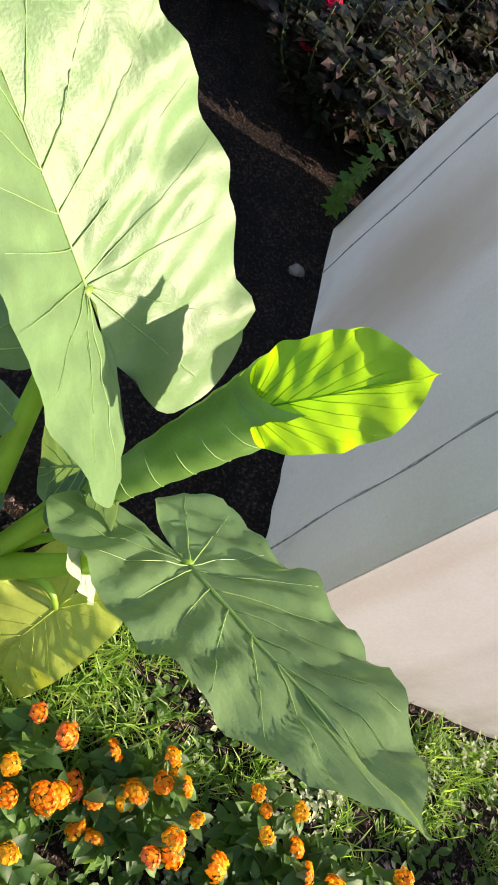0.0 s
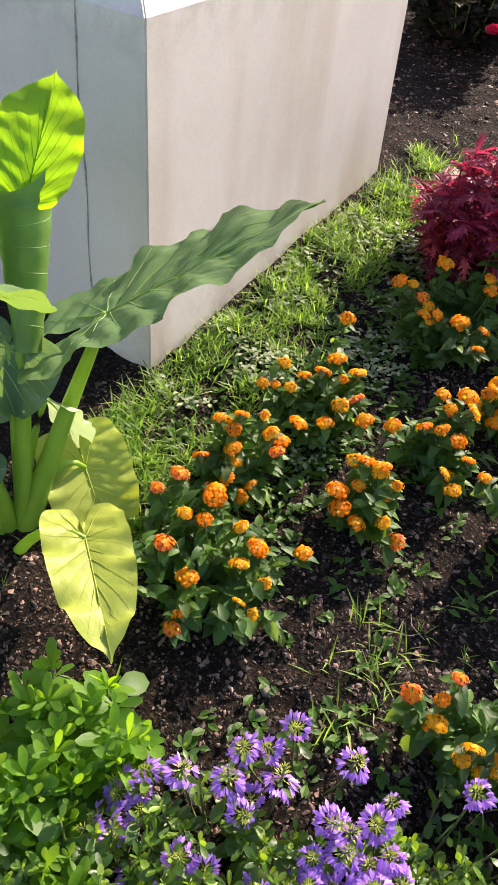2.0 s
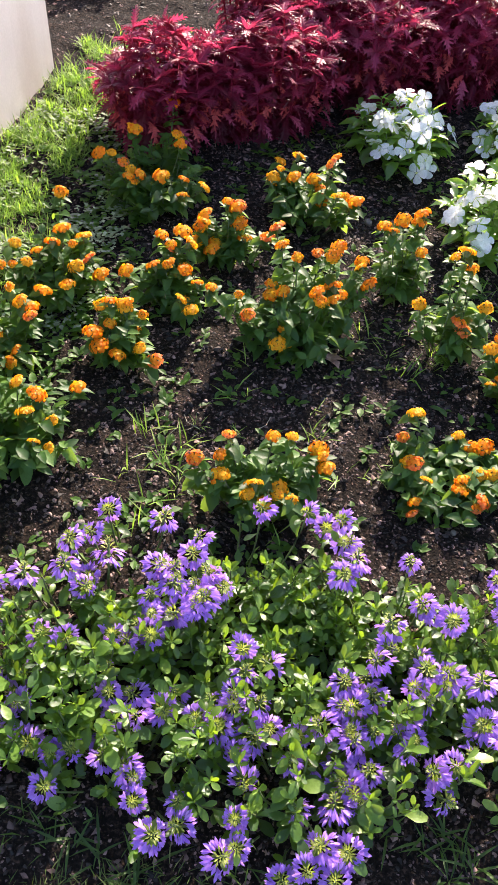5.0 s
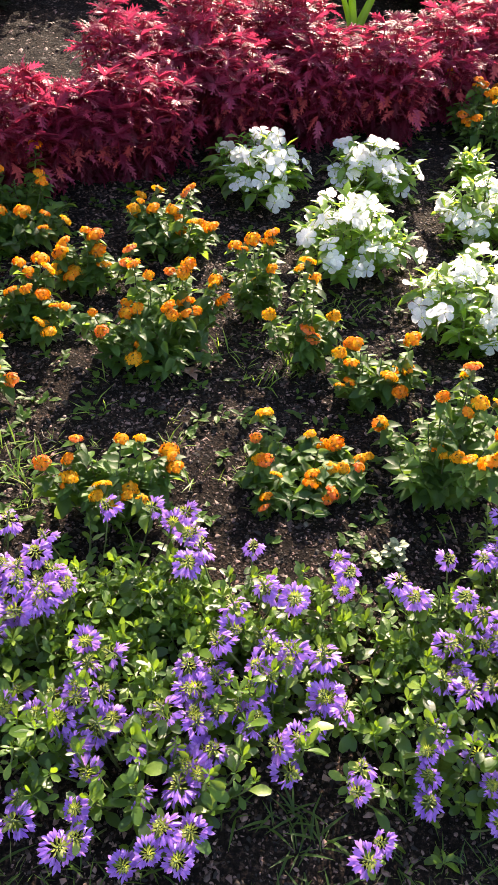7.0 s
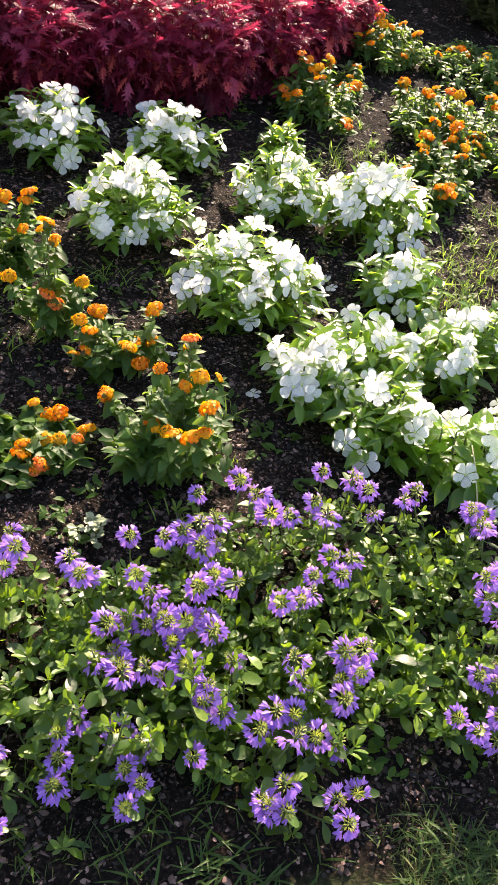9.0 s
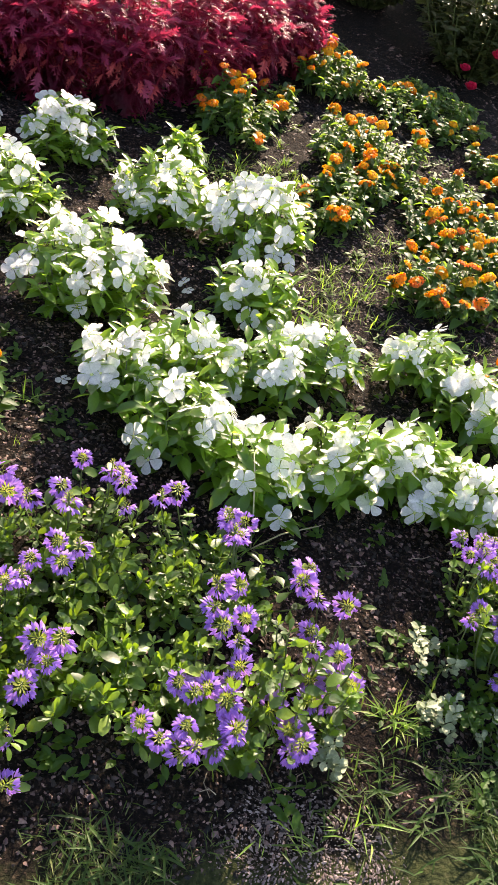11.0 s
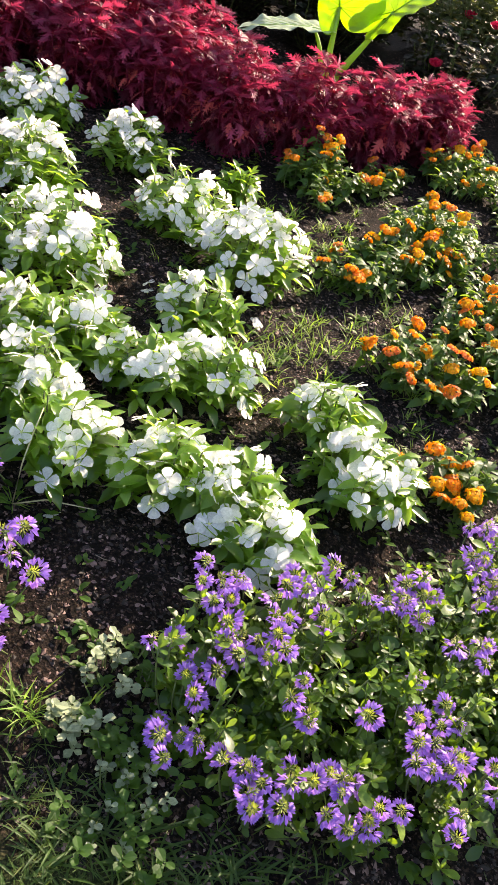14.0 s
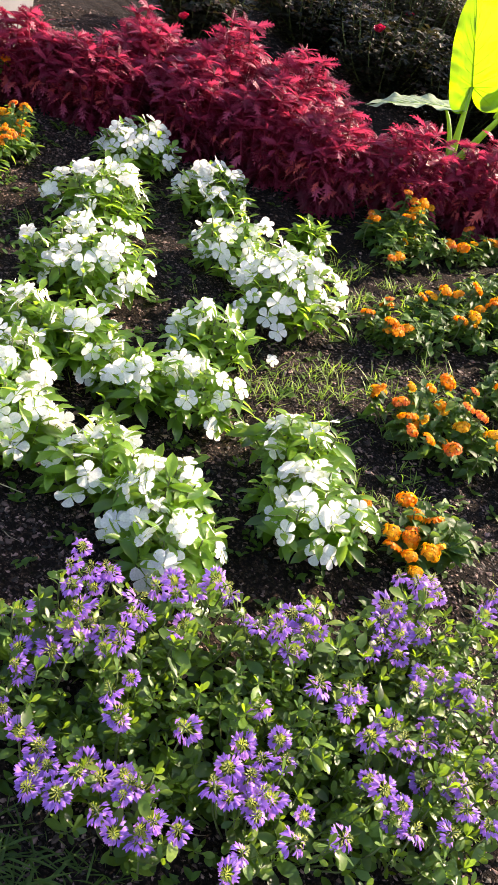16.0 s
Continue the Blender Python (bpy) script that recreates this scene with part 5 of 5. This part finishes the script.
def ear_blade(length, width, lobe, cup=0.12, wave=0.03, droop=0.25, seed=0, lean=1.0, back=1.0, ribs=1.0, fine=1.0, near=None):
    """A big arrow-shaped leaf about its stalk's end: tip along +y, two rounded lobes behind, puckered between its veins.
    lean, back: how wide and how long the left side is beside the right."""
    r = random.Random(seed)
    ph = [r.uniform(0, 6.28) for _ in range(4)]
    half = ear_outline(length, width, lobe, 80)
    rings = 20

    def height(x, y, rel):
        side = 1 if x > 0 else -1
        bowl = (cup if x > 0 or near is None else near) * abs(x)
        sag = -droop * (max(y, 0) / length) ** 2 * length - 0.8 * droop * (min(y, 0) / length) ** 2 * length
        run = (y / length + 0.35) * 6.28
        rim = wave * length * rel ** 3 * (math.sin(2.3 * run + ph[0] + side) + 0.7 * math.sin(4.1 * run + ph[1] + 2 * side) + 0.22 * math.sin(6.5 * run + ph[2]))
        slant = (y - 0.55 * abs(x)) / length
        pucker = ribs * 0.011 * length * min(abs(x) / (0.12 * width), 1) * (abs(math.sin(7.6 * math.pi * slant * 0.95)) - 0.5) * (1 - 0.4 * rel)
        knob = ribs * (0.008 * length * rel * noise.noise(Vector((x * 22, y * 22, seed))) + 0.006 * length * max(noise.noise(Vector((x * 55, y * 55, seed + 3))), 0) * min(abs(x) / (0.10 * width), 1))
        return bowl + sag + rim + pucker + knob

    v, f = [], []
    for s in (1, -1):
        base = len(v)
        sx, sb = (1, 1) if s > 0 else (lean, back)
        for i in range(rings + 1):
            relative = i / rings
            for q in half:
                x, y = q[0] * s * sx * relative, q[1] * relative * (sb if q[1] < 0 else 1)
                v.append((x, y, height(x, y, relative)))
        m = len(half)
        for i in range(rings):
            for k in range(m - 1):
                o = base + i * m + k
                face = (o, o + 1, o + m + 1, o + m)
                f.append(face if s > 0 else face[::-1])
    veins = []

    def vein(ends, thick):
        pts = [(x, y, height(x, y, rel_) + 0.0010) for x, y, rel_ in ends]
        veins.append(tube(pts, [fine * thick * (1 - 0.8 * i / (len(pts) - 1)) for i in range(len(pts))], 5))

    vein([(0, length * t, t) for t in np.linspace(0, 0.99, 12)], 0.0034)
    for s in (1, -1):
        sx, sb = (1, 1) if s > 0 else (lean, back)
        for k, start in ((42, 0.02), (48, 0.14), (54, 0.26), (60, 0.40), (66, 0.54), (72, 0.68)):
            q = half[k]
            ex, ey = q[0] * s * sx * 0.95, q[1] * 0.95
            vein([(ex * t, length * start * 0.8 + (ey - length * start * 0.8) * t ** 1.1, 0.3 + 0.65 * t) for t in np.linspace(0, 1, 9)], 0.0014)
        for k, thick in ((18, 0.0025), (26, 0.0015), (34, 0.0014)):
            q = half[k]
            vein([(q[0] * s * sx * t, q[1] * t * (sb if q[1] < 0 else 1), t) for t in np.linspace(0, 0.92, 9)], thick)
    return (np.array(v), f), veins


def ear_leaf(plant, base, attach, tip, face, width, lobe, mat, stalk_bow=0.05, stalk=0.012, label="", **shape):
    """One leaf of an elephant ear: its stalk from the base, its blade from the stalk's end to the tip."""
    base, attach, tip = (np.array(p, float) for p in (base, attach, tip))
    length = np.linalg.norm(tip - attach)
    pattern, veins = ear_blade(length, width, lobe, **shape)
    m = stand(attach, tip - attach, face)
    ob = part("leaf_blade", Build().add(pattern).mesh("leaf_blade", [mat], True), plant, label, m)
    for pattern in veins:
        part("vein", Build().add(pattern).mesh("vein", [EAR_YELLOW if mat is EAR_YELLOW else EAR_NEW_RIB if mat is EAR_NEW else EAR_VEIN], True), ob)
    line = bow(base, attach, stalk_bow, 8)
    part("leaf_stalk", Build().add(tube(line, [stalk * (2.0 - 1.4 * (i / 7) ** 0.7) for i in range(8)], 10)).mesh("leaf_stalk", [PETIOLE], True), plant)


def furled_leaf(plant, low, high, face, mat, label):
    """The lower half of a young leaf, still rolled into a funnel with a slanting mouth."""
    low, high = np.array(low, float), np.array(high, float)
    length = np.linalg.norm(high - low)
    rows, cols = 24, 34

    def skin(t, s):
        rad = 0.024 + 0.034 * t + 0.006 * s
        a = s * 7.0 + 0.5
        rib = 0.0012 * math.sin(46 * t - 12 * abs(s)) * min(6 * abs(s), 1)
        reach = 1 - 0.20 * math.cos(a + 2.6) * t * t
        return (rad + rib) * math.sin(a), t * length * reach, -(rad + rib) * math.cos(a) + 0.004 * noise.noise(Vector((5 * s, 7 * t, 1.0)))

    v = [skin(i / rows, k / cols - 0.5) for i in range(rows + 1) for k in range(cols + 1)]
    b = Build().add((np.array(v), [(o, o + 1, o + cols + 2, o + cols + 1) for i in range(rows) for o in range(i * (cols + 1), i * (cols + 1) + cols)]))
    ob = part("furled_blade", b.mesh("furled_blade", [mat], True), plant, label, stand(low, high - low, face))
    for side in (-1, 1):
        for start in (0.10, 0.24, 0.38, 0.52, 0.66, 0.80):
            pts = [np.array(skin(start + 0.06 * i / 7, side * (0.04 + 0.42 * i / 7))) * (1.015, 1, 1.015) for i in range(8)]
            part("vein", Build().add(tube(pts, [0.0011 * (1 - 0.6 * i / 8) for i in range(8)], 5)).mesh("vein", [EAR_RIB], True), ob)


R0 = np.array((-0.655, 0.255, 0.07))
ear = thing("elephant_ear_plant", *R0, "large elephant ear plant with broad green and yellowing leaves", "foliage plant")


def rel(p):
    return np.array(p, float) - R0


ear_leaf(ear, rel((-0.655, 0.26, 0.05)), rel((-0.545, 0.455, 0.595)), rel((-0.248, 0.655, 0.842)), (-0.45, -0.15, 0.86), 0.365, 0.17, EAR, 0.02, 0.016, "broad green blade held outwards", cup=0.06, wave=0.020, droop=0.02, seed=3, ribs=2.0, fine=0.8)
ear_leaf(ear, rel((-0.675, 0.265, 0.05)), rel((-0.69, 0.15, 0.79)), rel((-0.735, -0.165, 1.08)), (0.33, 0.64, 0.69), 0.455, 0.25, EAR, 0.0, 0.017, "large glossy blade, its lobes hanging", cup=0.28, wave=0.020, droop=0.05, seed=8, lean=0.86, back=0.82, ribs=1.8, fine=0.6, near=0.55)
furled_leaf(ear, rel((-0.610, 0.315, 0.560)), rel((-0.702, 0.437, 0.857)), (0.78, -0.55, 0.35), EAR_FURLED, "furled lower part of the young leaf")
ear_leaf(ear, rel((-0.64, 0.36, 0.66)), rel((-0.650, 0.385, 0.797)), rel((-0.691, 0.519, 0.968)), (0.38, -0.84, 0.38), 0.155, 0.0, EAR_NEW, 0.0, 0.007, "bright young blade opening in the sun", cup=0.16, wave=0.022, droop=0.05, seed=31, fine=0.5, ribs=1.1)
part("leaf_stalk", Build().add(tube(bow(rel((-0.655, 0.27, 0.05)), rel((-0.625, 0.325, 0.62)), 0.0, 6), [0.021, 0.020, 0.018, 0.016, 0.014, 0.014], 10)).mesh("leaf_stalk", [PETIOLE], True), ear)
ear_leaf(ear, rel((-0.63, 0.22, 0.07)), rel((-0.440, 0.245, 0.240)), rel((-0.235, 0.080, 0.250)), (0.05, 0.0, 1.0), 0.17, 0.085, EAR_YELLOW, 0.05, 0.008, "yellowing drooping blade", cup=0.20, wave=0.030, droop=0.10, seed=5, fine=0.5, ribs=0.9)
ear_leaf(ear, rel((-0.65, 0.30, 0.08)), rel((-0.60, 0.42, 0.20)), rel((-0.44, 0.33, 0.085)), (0.3, -0.25, 0.9), 0.20, 0.10, EAR_YELLOW, 0.08, 0.008, "yellow blade lying low", cup=0.15, wave=0.035, droop=0.2, seed=6, fine=0.5, ribs=0.9)
ear_leaf(ear, rel((-0.67, 0.24, 0.08)), rel((-0.675, 0.17, 0.32)), rel((-0.66, 0.02, 0.24)), (0.3, 0.1, 0.95), 0.15, 0.075, EAR_SHADED, 0.04, 0.008, "blue-green blade in the shade", cup=0.2, wave=0.02, droop=0.3, seed=9)
ear_leaf(ear, rel((-0.66, 0.27, 0.08)), rel((-0.64, 0.37, 0.40)), rel((-0.70, 0.54, 0.17)), (0.2, 0.3, 0.9), 0.17, 0.08, EAR_PALE, 0.04, 0.008, "pale drooping blade", cup=0.15, wave=0.02, droop=0.2, seed=12)
ear_leaf(ear, rel((-0.68, 0.23, 0.08)), rel((-0.72, 0.07, 0.52)), rel((-0.70, -0.12, 0.50)), (0.2, 0.1, 0.95), 0.22, 0.11, EAR, 0.03, 0.010, "smaller green blade", cup=0.2, wave=0.02, droop=0.2, seed=14)

ear_leaf(ear, rel((-0.66, 0.28, 0.08)), rel((-0.645, 0.305, 0.56)), rel((-0.70, 0.235, 0.38)), (0.55, -0.75, 0.35), 0.21, 0.05, EAR_SHADED, 0.02, 0.009, "shaded hanging blade", cup=0.15, wave=0.02, droop=0.2, seed=16)

R1 = np.array((0.85, 3.58, gz(0.85, 3.58)))
far_ear = thing("elephant_ear_plant", *R1, "elephant ear with glowing yellow-green upright leaves behind the coleus", "foliage plant")
ear_leaf(far_ear, np.zeros(3), np.array((0.80, 3.60, 0.71)) - R1, np.array((0.66, 3.55, 1.13)) - R1, (0.60, -0.75, 0.1), 0.46, 0.12, EAR_NEW, 0.0, 0.014, "upright yellow-green blade", cup=0.15, wave=0.02, droop=0.05, seed=21, lean=0.5)
ear_leaf(far_ear, np.zeros(3), np.array((1.05, 3.68, 0.77)) - R1, np.array((1.35, 3.75, 1.14)) - R1, (-0.5, -0.6, 0.6), 0.36, 0.16, EAR_NEW, 0.0, 0.014, "slanting yellow-green blade", cup=0.15, wave=0.02, droop=0.1, seed=22)
ear_leaf(far_ear, np.zeros(3), np.array((0.706, 3.569, 0.584)) - R1, np.array((0.463, 3.256, 0.559)) - R1, (-0.15, -0.25, 0.95), 0.24, 0.10, EAR_PALE, 0.05, 0.010, "pale silvery blade held flat", cup=0.1, wave=0.02, droop=0.15, seed=23)


# ---- rose bushes ----
rose_leaf = leaf_pattern(0.30, 2, 0.2, 0.2, 0.45, 0.08)


def rose_bloom(seed):
    r = np.random.default_rng(seed)
    b = Build()
    pet = leaf_pattern(0.55, 4, 0.35, -0.35, 0.6)
    for k in range(16):
        a, up = k * 2.39996, 2.2 - 2.0 * k / 16
        b.add(pet, stand((0, 0, 0), (math.cos(a), math.sin(a), up), (-math.cos(a), -math.sin(a), 0.5), 0.75 + 0.02 * k))
    return b.mesh("bloom", [ROSE])


roses = [rose_bloom(s) for s in range(2)]


def rose_bush(x, y, height, radius, blooms, seed, leaf=ROSE_SHADED):
    r = np.random.default_rng(seed + 2100)
    bush = thing("rose_bush", x, y, gz(x, y), "dark green rose bush with crimson roses", "rose bush", "rose bushes at the back")
    leaves = Build()
    n = int(30 + 200 * radius * radius * 2)
    for i in range(n):
        d, a = radius * math.sqrt((i + 0.5) / n), i * 2.39996
        top = np.array((d * math.cos(a), d * math.sin(a), height * r.uniform(0.55, 1.08) * (1 - 0.3 * (d / radius) ** 2)))
        line = bow((top[0] * 0.15, top[1] * 0.15, -0.03), top, 0.0, 7, (top[0] * 0.15, top[1] * 0.15, 0))
        leaves.add(tube(line, [0.006, 0.005, 0.005, 0.004, 0.003, 0.003, 0.002], 5), None, 1)
        for j in range(24):
            t = 0.15 + 0.85 * j / 24
            k = min(int(t * 6), 5)
            p = line[k] + (line[k + 1] - line[k]) * (t * 6 - k)
            a0 = r.uniform(0, 2 * math.pi)
            way = np.array((math.cos(a0), math.sin(a0), r.uniform(-0.2, 0.5)))
            for q, turn in ((0.04, 0), (0.022, 1.0), (0.022, -1.0)):
                w2 = (math.cos(a0 + turn), math.sin(a0 + turn), way[2])
                leaves.add(rose_leaf, stand(p + way * q, w2, (r.normal(0, 0.4), r.normal(0, 0.4), 1), r.uniform(0.030, 0.060)))
    for bx, by, bz in blooms:
        part("bloom", roses[0], bush, "crimson rose", stand((bx, by, bz), (1, 0.2, 0), (0.1, -0.5, 1), r.uniform(0.036, 0.048)))
    tagged(part("foliage", leaves.mesh("foliage", [leaf, STEM]), bush, "dark green leaflets on thin canes"), kind="stuff")


for i, (x, y, h, rad, blooms) in enumerate((
    (2.52, 4.30, 0.68, 0.43, ((-0.04, -0.46, 0.03), (-0.10, -0.46, 0.11), (0.04, -0.46, 0.20), (-0.10, -0.40, 0.50), (0.17, -0.42, 0.38))),
    (3.00, 4.70, 0.80, 0.44, ((0.0, -0.3, 0.4), (0.2, -0.35, 0.25))),
    (1.85, 5.00, 0.85, 0.46, ((0.1, -0.2, 0.5), (-0.2, -0.3, 0.35))),
    (1.15, 4.85, 0.75, 0.42, ((0.0, -0.3, 0.4),)),
    (0.40, 4.85, 0.80, 0.44, ((0.1, -0.3, 0.35),)),
    (-0.40, 4.65, 0.75, 0.44, ((0.1, -0.3, 0.35), (-0.1, -0.3, 0.2))),
    # the next two, tall and far back, are added to throw shade on the mulch
    (0.85, 5.7, 1.0, 0.55, ((0.0, -0.4, 0.4),)),
    (2.4, 5.6, 1.05, 0.6, ((0.0, -0.4, 0.4),)),
    (-0.10, 4.05, 0.50, 0.38, ((0.1, -0.3, 0.35),)),
    (-0.80, 4.05, 0.50, 0.40, ((0.1, -0.3, 0.30),)),
    (-1.55, 4.50, 0.60, 0.45, ()),
    (0.45, 4.15, 0.42, 0.30, ()),
    (1.30, 4.25, 0.48, 0.32, ((-0.05, -0.28, 0.25), (0.15, -0.2, 0.5))),
    (-0.95, 3.25, 0.38, 0.28, ((0.18, -0.24, 0.32), (0.22, -0.28, 0.12), (-0.05, 0.0, 0.4))),
    (-2.50, 0.70, 0.45, 0.40, ((0.15, -0.21, 0.30), (0.15, -0.20, 0.18))),
    (-2.45, 1.55, 0.50, 0.40, ((0.2, 0.1, 0.45),)),
    (-2.95, 0.15, 0.50, 0.42, ((0.2, 0.0, 0.48),)),
    (-3.20, 1.05, 0.60, 0.45, ((0.2, 0.0, 0.55),)),
)):
    # sunlit leaf colour for the first five bushes, shade-darkened colour for the others
    rose_bush(x, y, h, rad, blooms, i, ROSE_SUNLIT if i < 5 else ROSE_SHADED)


# ---- small things on the ground ----
def pebble(x, y, size, seed):
    r = random.Random(seed)
    b = bmesh.new()
    bmesh.ops.create_icosphere(b, subdivisions=2, radius=1.0)
    for v in b.verts:
        v.co *= 1 + 0.35 * noise.noise(v.co * 1.3 + Vector((seed, 0, 0))) + 0.15 * noise.noise(v.co * 3.1 + Vector((0, seed, 0)))
        v.co = Vector((v.co.x * size, v.co.y * size * 0.8, v.co.z * size * 0.6))
    m = bpy.data.meshes.new("pebble")
    b.to_mesh(m)
    b.free()
    m.materials.append(STONE)
    m.polygons.foreach_set("use_smooth", [True] * len(m.polygons))
    ob = solo("pebble", m, "small pale pebble lying on the earth", "pebble", group="pebbles in the bed")
    ob.matrix_world = pose(x, y, rough_ground(x, y) + size * 0.25, 0, 0, r.uniform(0, 360))


for i, (x, y, s) in enumerate(((-0.016, 0.228, 0.011), (-0.03, 0.27, 0.012), (0.473, 1.50, 0.017), (0.774, 0.401, 0.008), (1.70, 1.42, 0.010), (-1.72, 0.72, 0.024))):
    pebble(x, y, s, i + 1)

crumpled = Build()
for a, s in ((0.4, 0.040), (1.5, 0.034), (-0.7, 0.034), (2.6, 0.025)):
    crumpled.add(leaf_pattern(0.42, 5, 0.5, 0.35, 0.5, 0.15, 0.4), stand((0, 0, 0.012), (math.cos(a), math.sin(a), 0.25), (0, 0.2, 1), s))
dead = solo("dead_leaf", crumpled.mesh("dead_leaf", [DRYLEAF]), "curled dry brown leaf on the mulch", "leaf")
dead.location = (0.44, 0.84, rough_ground(0.44, 0.84))

for i, (x, y) in enumerate(((1.795, 1.571), (1.81, 1.55), (1.49, 1.40), (1.47, 1.43), (1.05, 0.95), (1.28, 0.86), (1.92, 0.56), (2.0, 1.28))):
    ob = solo("fallen_flower", vinca_flowers[i % 5], "fallen white petals on the earth", "petals", group="fallen white petals")
    m = np.array(pose(x, y, rough_ground(x, y) + 0.012, rng.uniform(-30, 30), rng.uniform(-30, 30), rng.uniform(0, 360)))
    m[:3, :3] *= 0.02
    ob.matrix_world = Matrix(m.tolist())

g0 = rough_ground(1.835, 0.525)
dry = thing("dry_stalk", 1.835, 0.525, g0, "bent pale dry grass stalk rising from a small tuft", "dry grass")
for run, thick in ((((0, 0, 0.0), (-0.015, 0.03, 0.09), (-0.03, 0.07, 0.15), (-0.045, 0.11, 0.19)), (0.0022, 0.002, 0.0018, 0.0012)), (((0, 0, 0.0), (0.06, 0.035, 0.035), (0.15, 0.10, 0.03)), (0.002, 0.0018, 0.001))):
    part("stalk", Build().add(tube(run, thick, 5)).mesh("stalk", [STRAW], True), dry)
for k in range(14):
    a = rng.uniform(0, 2 * math.pi)
    part("blade", Build().add(blade).mesh("blade", [GRASS]), dry, "", stand((0, 0, -0.002), (math.cos(a), math.sin(a), 0.9), (0, 0, 1), 0.05))

twigs = Build()
for _ in range(160):
    x, y = rng.uniform(-0.3, 3.0), rng.uniform(-0.2, 3.4)
    a, s = rng.uniform(0, 6.28), rng.uniform(0.02, 0.07)
    q = np.array((x, y, rough_ground(x, y) + 0.006))
    twigs.add(tube([q, q + (s * 0.5 * math.cos(a), s * 0.5 * math.sin(a), 0.006), q + (s * math.cos(a + 0.4), s * math.sin(a + 0.4), 0.002)], [0.0012, 0.001, 0.0006], 4))
solo("twigs", twigs.mesh("twigs", [TWIG]), "thin dry twigs scattered on the mulch", "twigs", "stuff")


def sprig(x, y, radius, count, label, seed, leaf=SPRIG, big=1.0):
    r = np.random.default_rng(seed + 3000)
    plant = thing("grey_weed", x, y, rough_ground(x, y), label, "weed")
    leaves = Build()
    pat = leaf_pattern(0.36, 4, 0.15, 0.1, 0.62)
    for i in range(count):
        a, d = r.uniform(0, 6.28), radius * math.sqrt(r.uniform(0, 1))
        top = np.array((d * math.cos(a), d * math.sin(a), r.uniform(0.015, 0.07)))
        leaves.add(tube(bow((top[0] * 0.6, top[1] * 0.6, 0), top, 0.0, 4), [0.0016, 0.0015, 0.0014, 0.001], 4), None, 1)
        for k in range(6):
            b = k * 2.1 + r.uniform(0, 1)
            leaves.add(pat, stand(top - (0, 0, 0.004 * k), (math.cos(b), math.sin(b), 0.25), (0, 0, 1), big * r.uniform(0.010, 0.020)))
    tagged(part("foliage", leaves.mesh("foliage", [leaf, STEM]), plant), kind="stuff")


creeper = thing("creeper", -2.0, 0.78, rough_ground(-2.0, 0.78), "green creeper seedling against the plinth", "weed")
vine = Build()
for k in range(4):
    top = np.array((0.05 * (k - 1.5), -0.01 - 0.02 * k, 0.16 + 0.07 * (k % 3)))
    run = bow((0.0, 0.0, 0.0), top, 0.01, 6, (0.01 * k, -0.01, 0))
    vine.add(tube(run, [0.002] * 6, 4), None, 1)
    for i in range(1, 6):
        for j in range(5):
            a = j * 1.2566 + i
            vine.add(weed_leaf, stand(run[i], (math.cos(a), math.sin(a) - 0.3, 0.15), (0.2, -0.5, 1), rng.uniform(0.025, 0.04)))
part("leaves", vine.mesh("leaves", [WEED, STEM], True), creeper)

sprig(2.26, 0.37, 0.06, 10, "pale grey-green weed with round leaves", 1, big=1.25)
sprig(2.27, 0.25, 0.06, 10, "pale grey-green weed with round leaves", 5, big=1.35)
sprig(2.42, 0.19, 0.10, 14, "low grey-green weed beside the lawn", 2)
sprig(0.96, 0.33, 0.03, 5, "tiny pale weed on the mulch", 3, big=1.3)
sprig(2.05, 0.10, 0.045, 8, "small pale weed near the lawn", 4, big=1.3)
sprig(2.36, 0.33, 0.10, 18, "dark green leafy weed between the flowers", 6, WEED, 1.3)
sprig(2.46, 0.20, 0.13, 24, "dark green leafy weed beside the lawn", 7, WEED, 1.4)

# ---- bricks of the pier ----
COURSE, PITCH = 0.0715, (bx1 - bx0) / 4.5
stretcher = [brick_mesh(PITCH - 0.011, s) for s in range(4)]
closer = [brick_mesh(PITCH / 2 - 0.011, s + 10) for s in range(2)]


def lay(x0, y0, dx, dy, length, z, shift, r):
    """One course along a face from a corner; shift: whether it starts with a half brick."""
    d, turn = 0.0, math.degrees(math.atan2(dy, dx))
    first = shift
    while d < length - 0.06:
        left = length - d
        half = first or left < PITCH * 0.8
        size = PITCH / 2 if half else PITCH
        first = False
        mid = d + size / 2
        nx, ny = -dy, dx
        p = pose(x0 + dx * mid + nx * 0.0475 - CX, y0 + dy * mid + ny * 0.0475 - CY, z, r.uniform(-0.3, 0.3), 0, turn + r.uniform(-0.3, 0.3))
        part("brick", r.choice(closer if half else stretcher), pier, "", p)
        d += size


r0 = random.Random(5)
for c in range(18):
    z = 1.064 + 0.010 + 0.029 + c * COURSE
    odd = c % 2 == 1
    for (x0, y0, dx, dy, ln) in ((bx0, by0, 1, 0, bx1 - bx0), (bx1, by0, 0, 1, by1 - by0), (bx1, by1, -1, 0, bx1 - bx0), (bx0, by1, 0, -1, by1 - by0)):
        lay(x0, y0, dx, dy, ln, z, odd, r0)
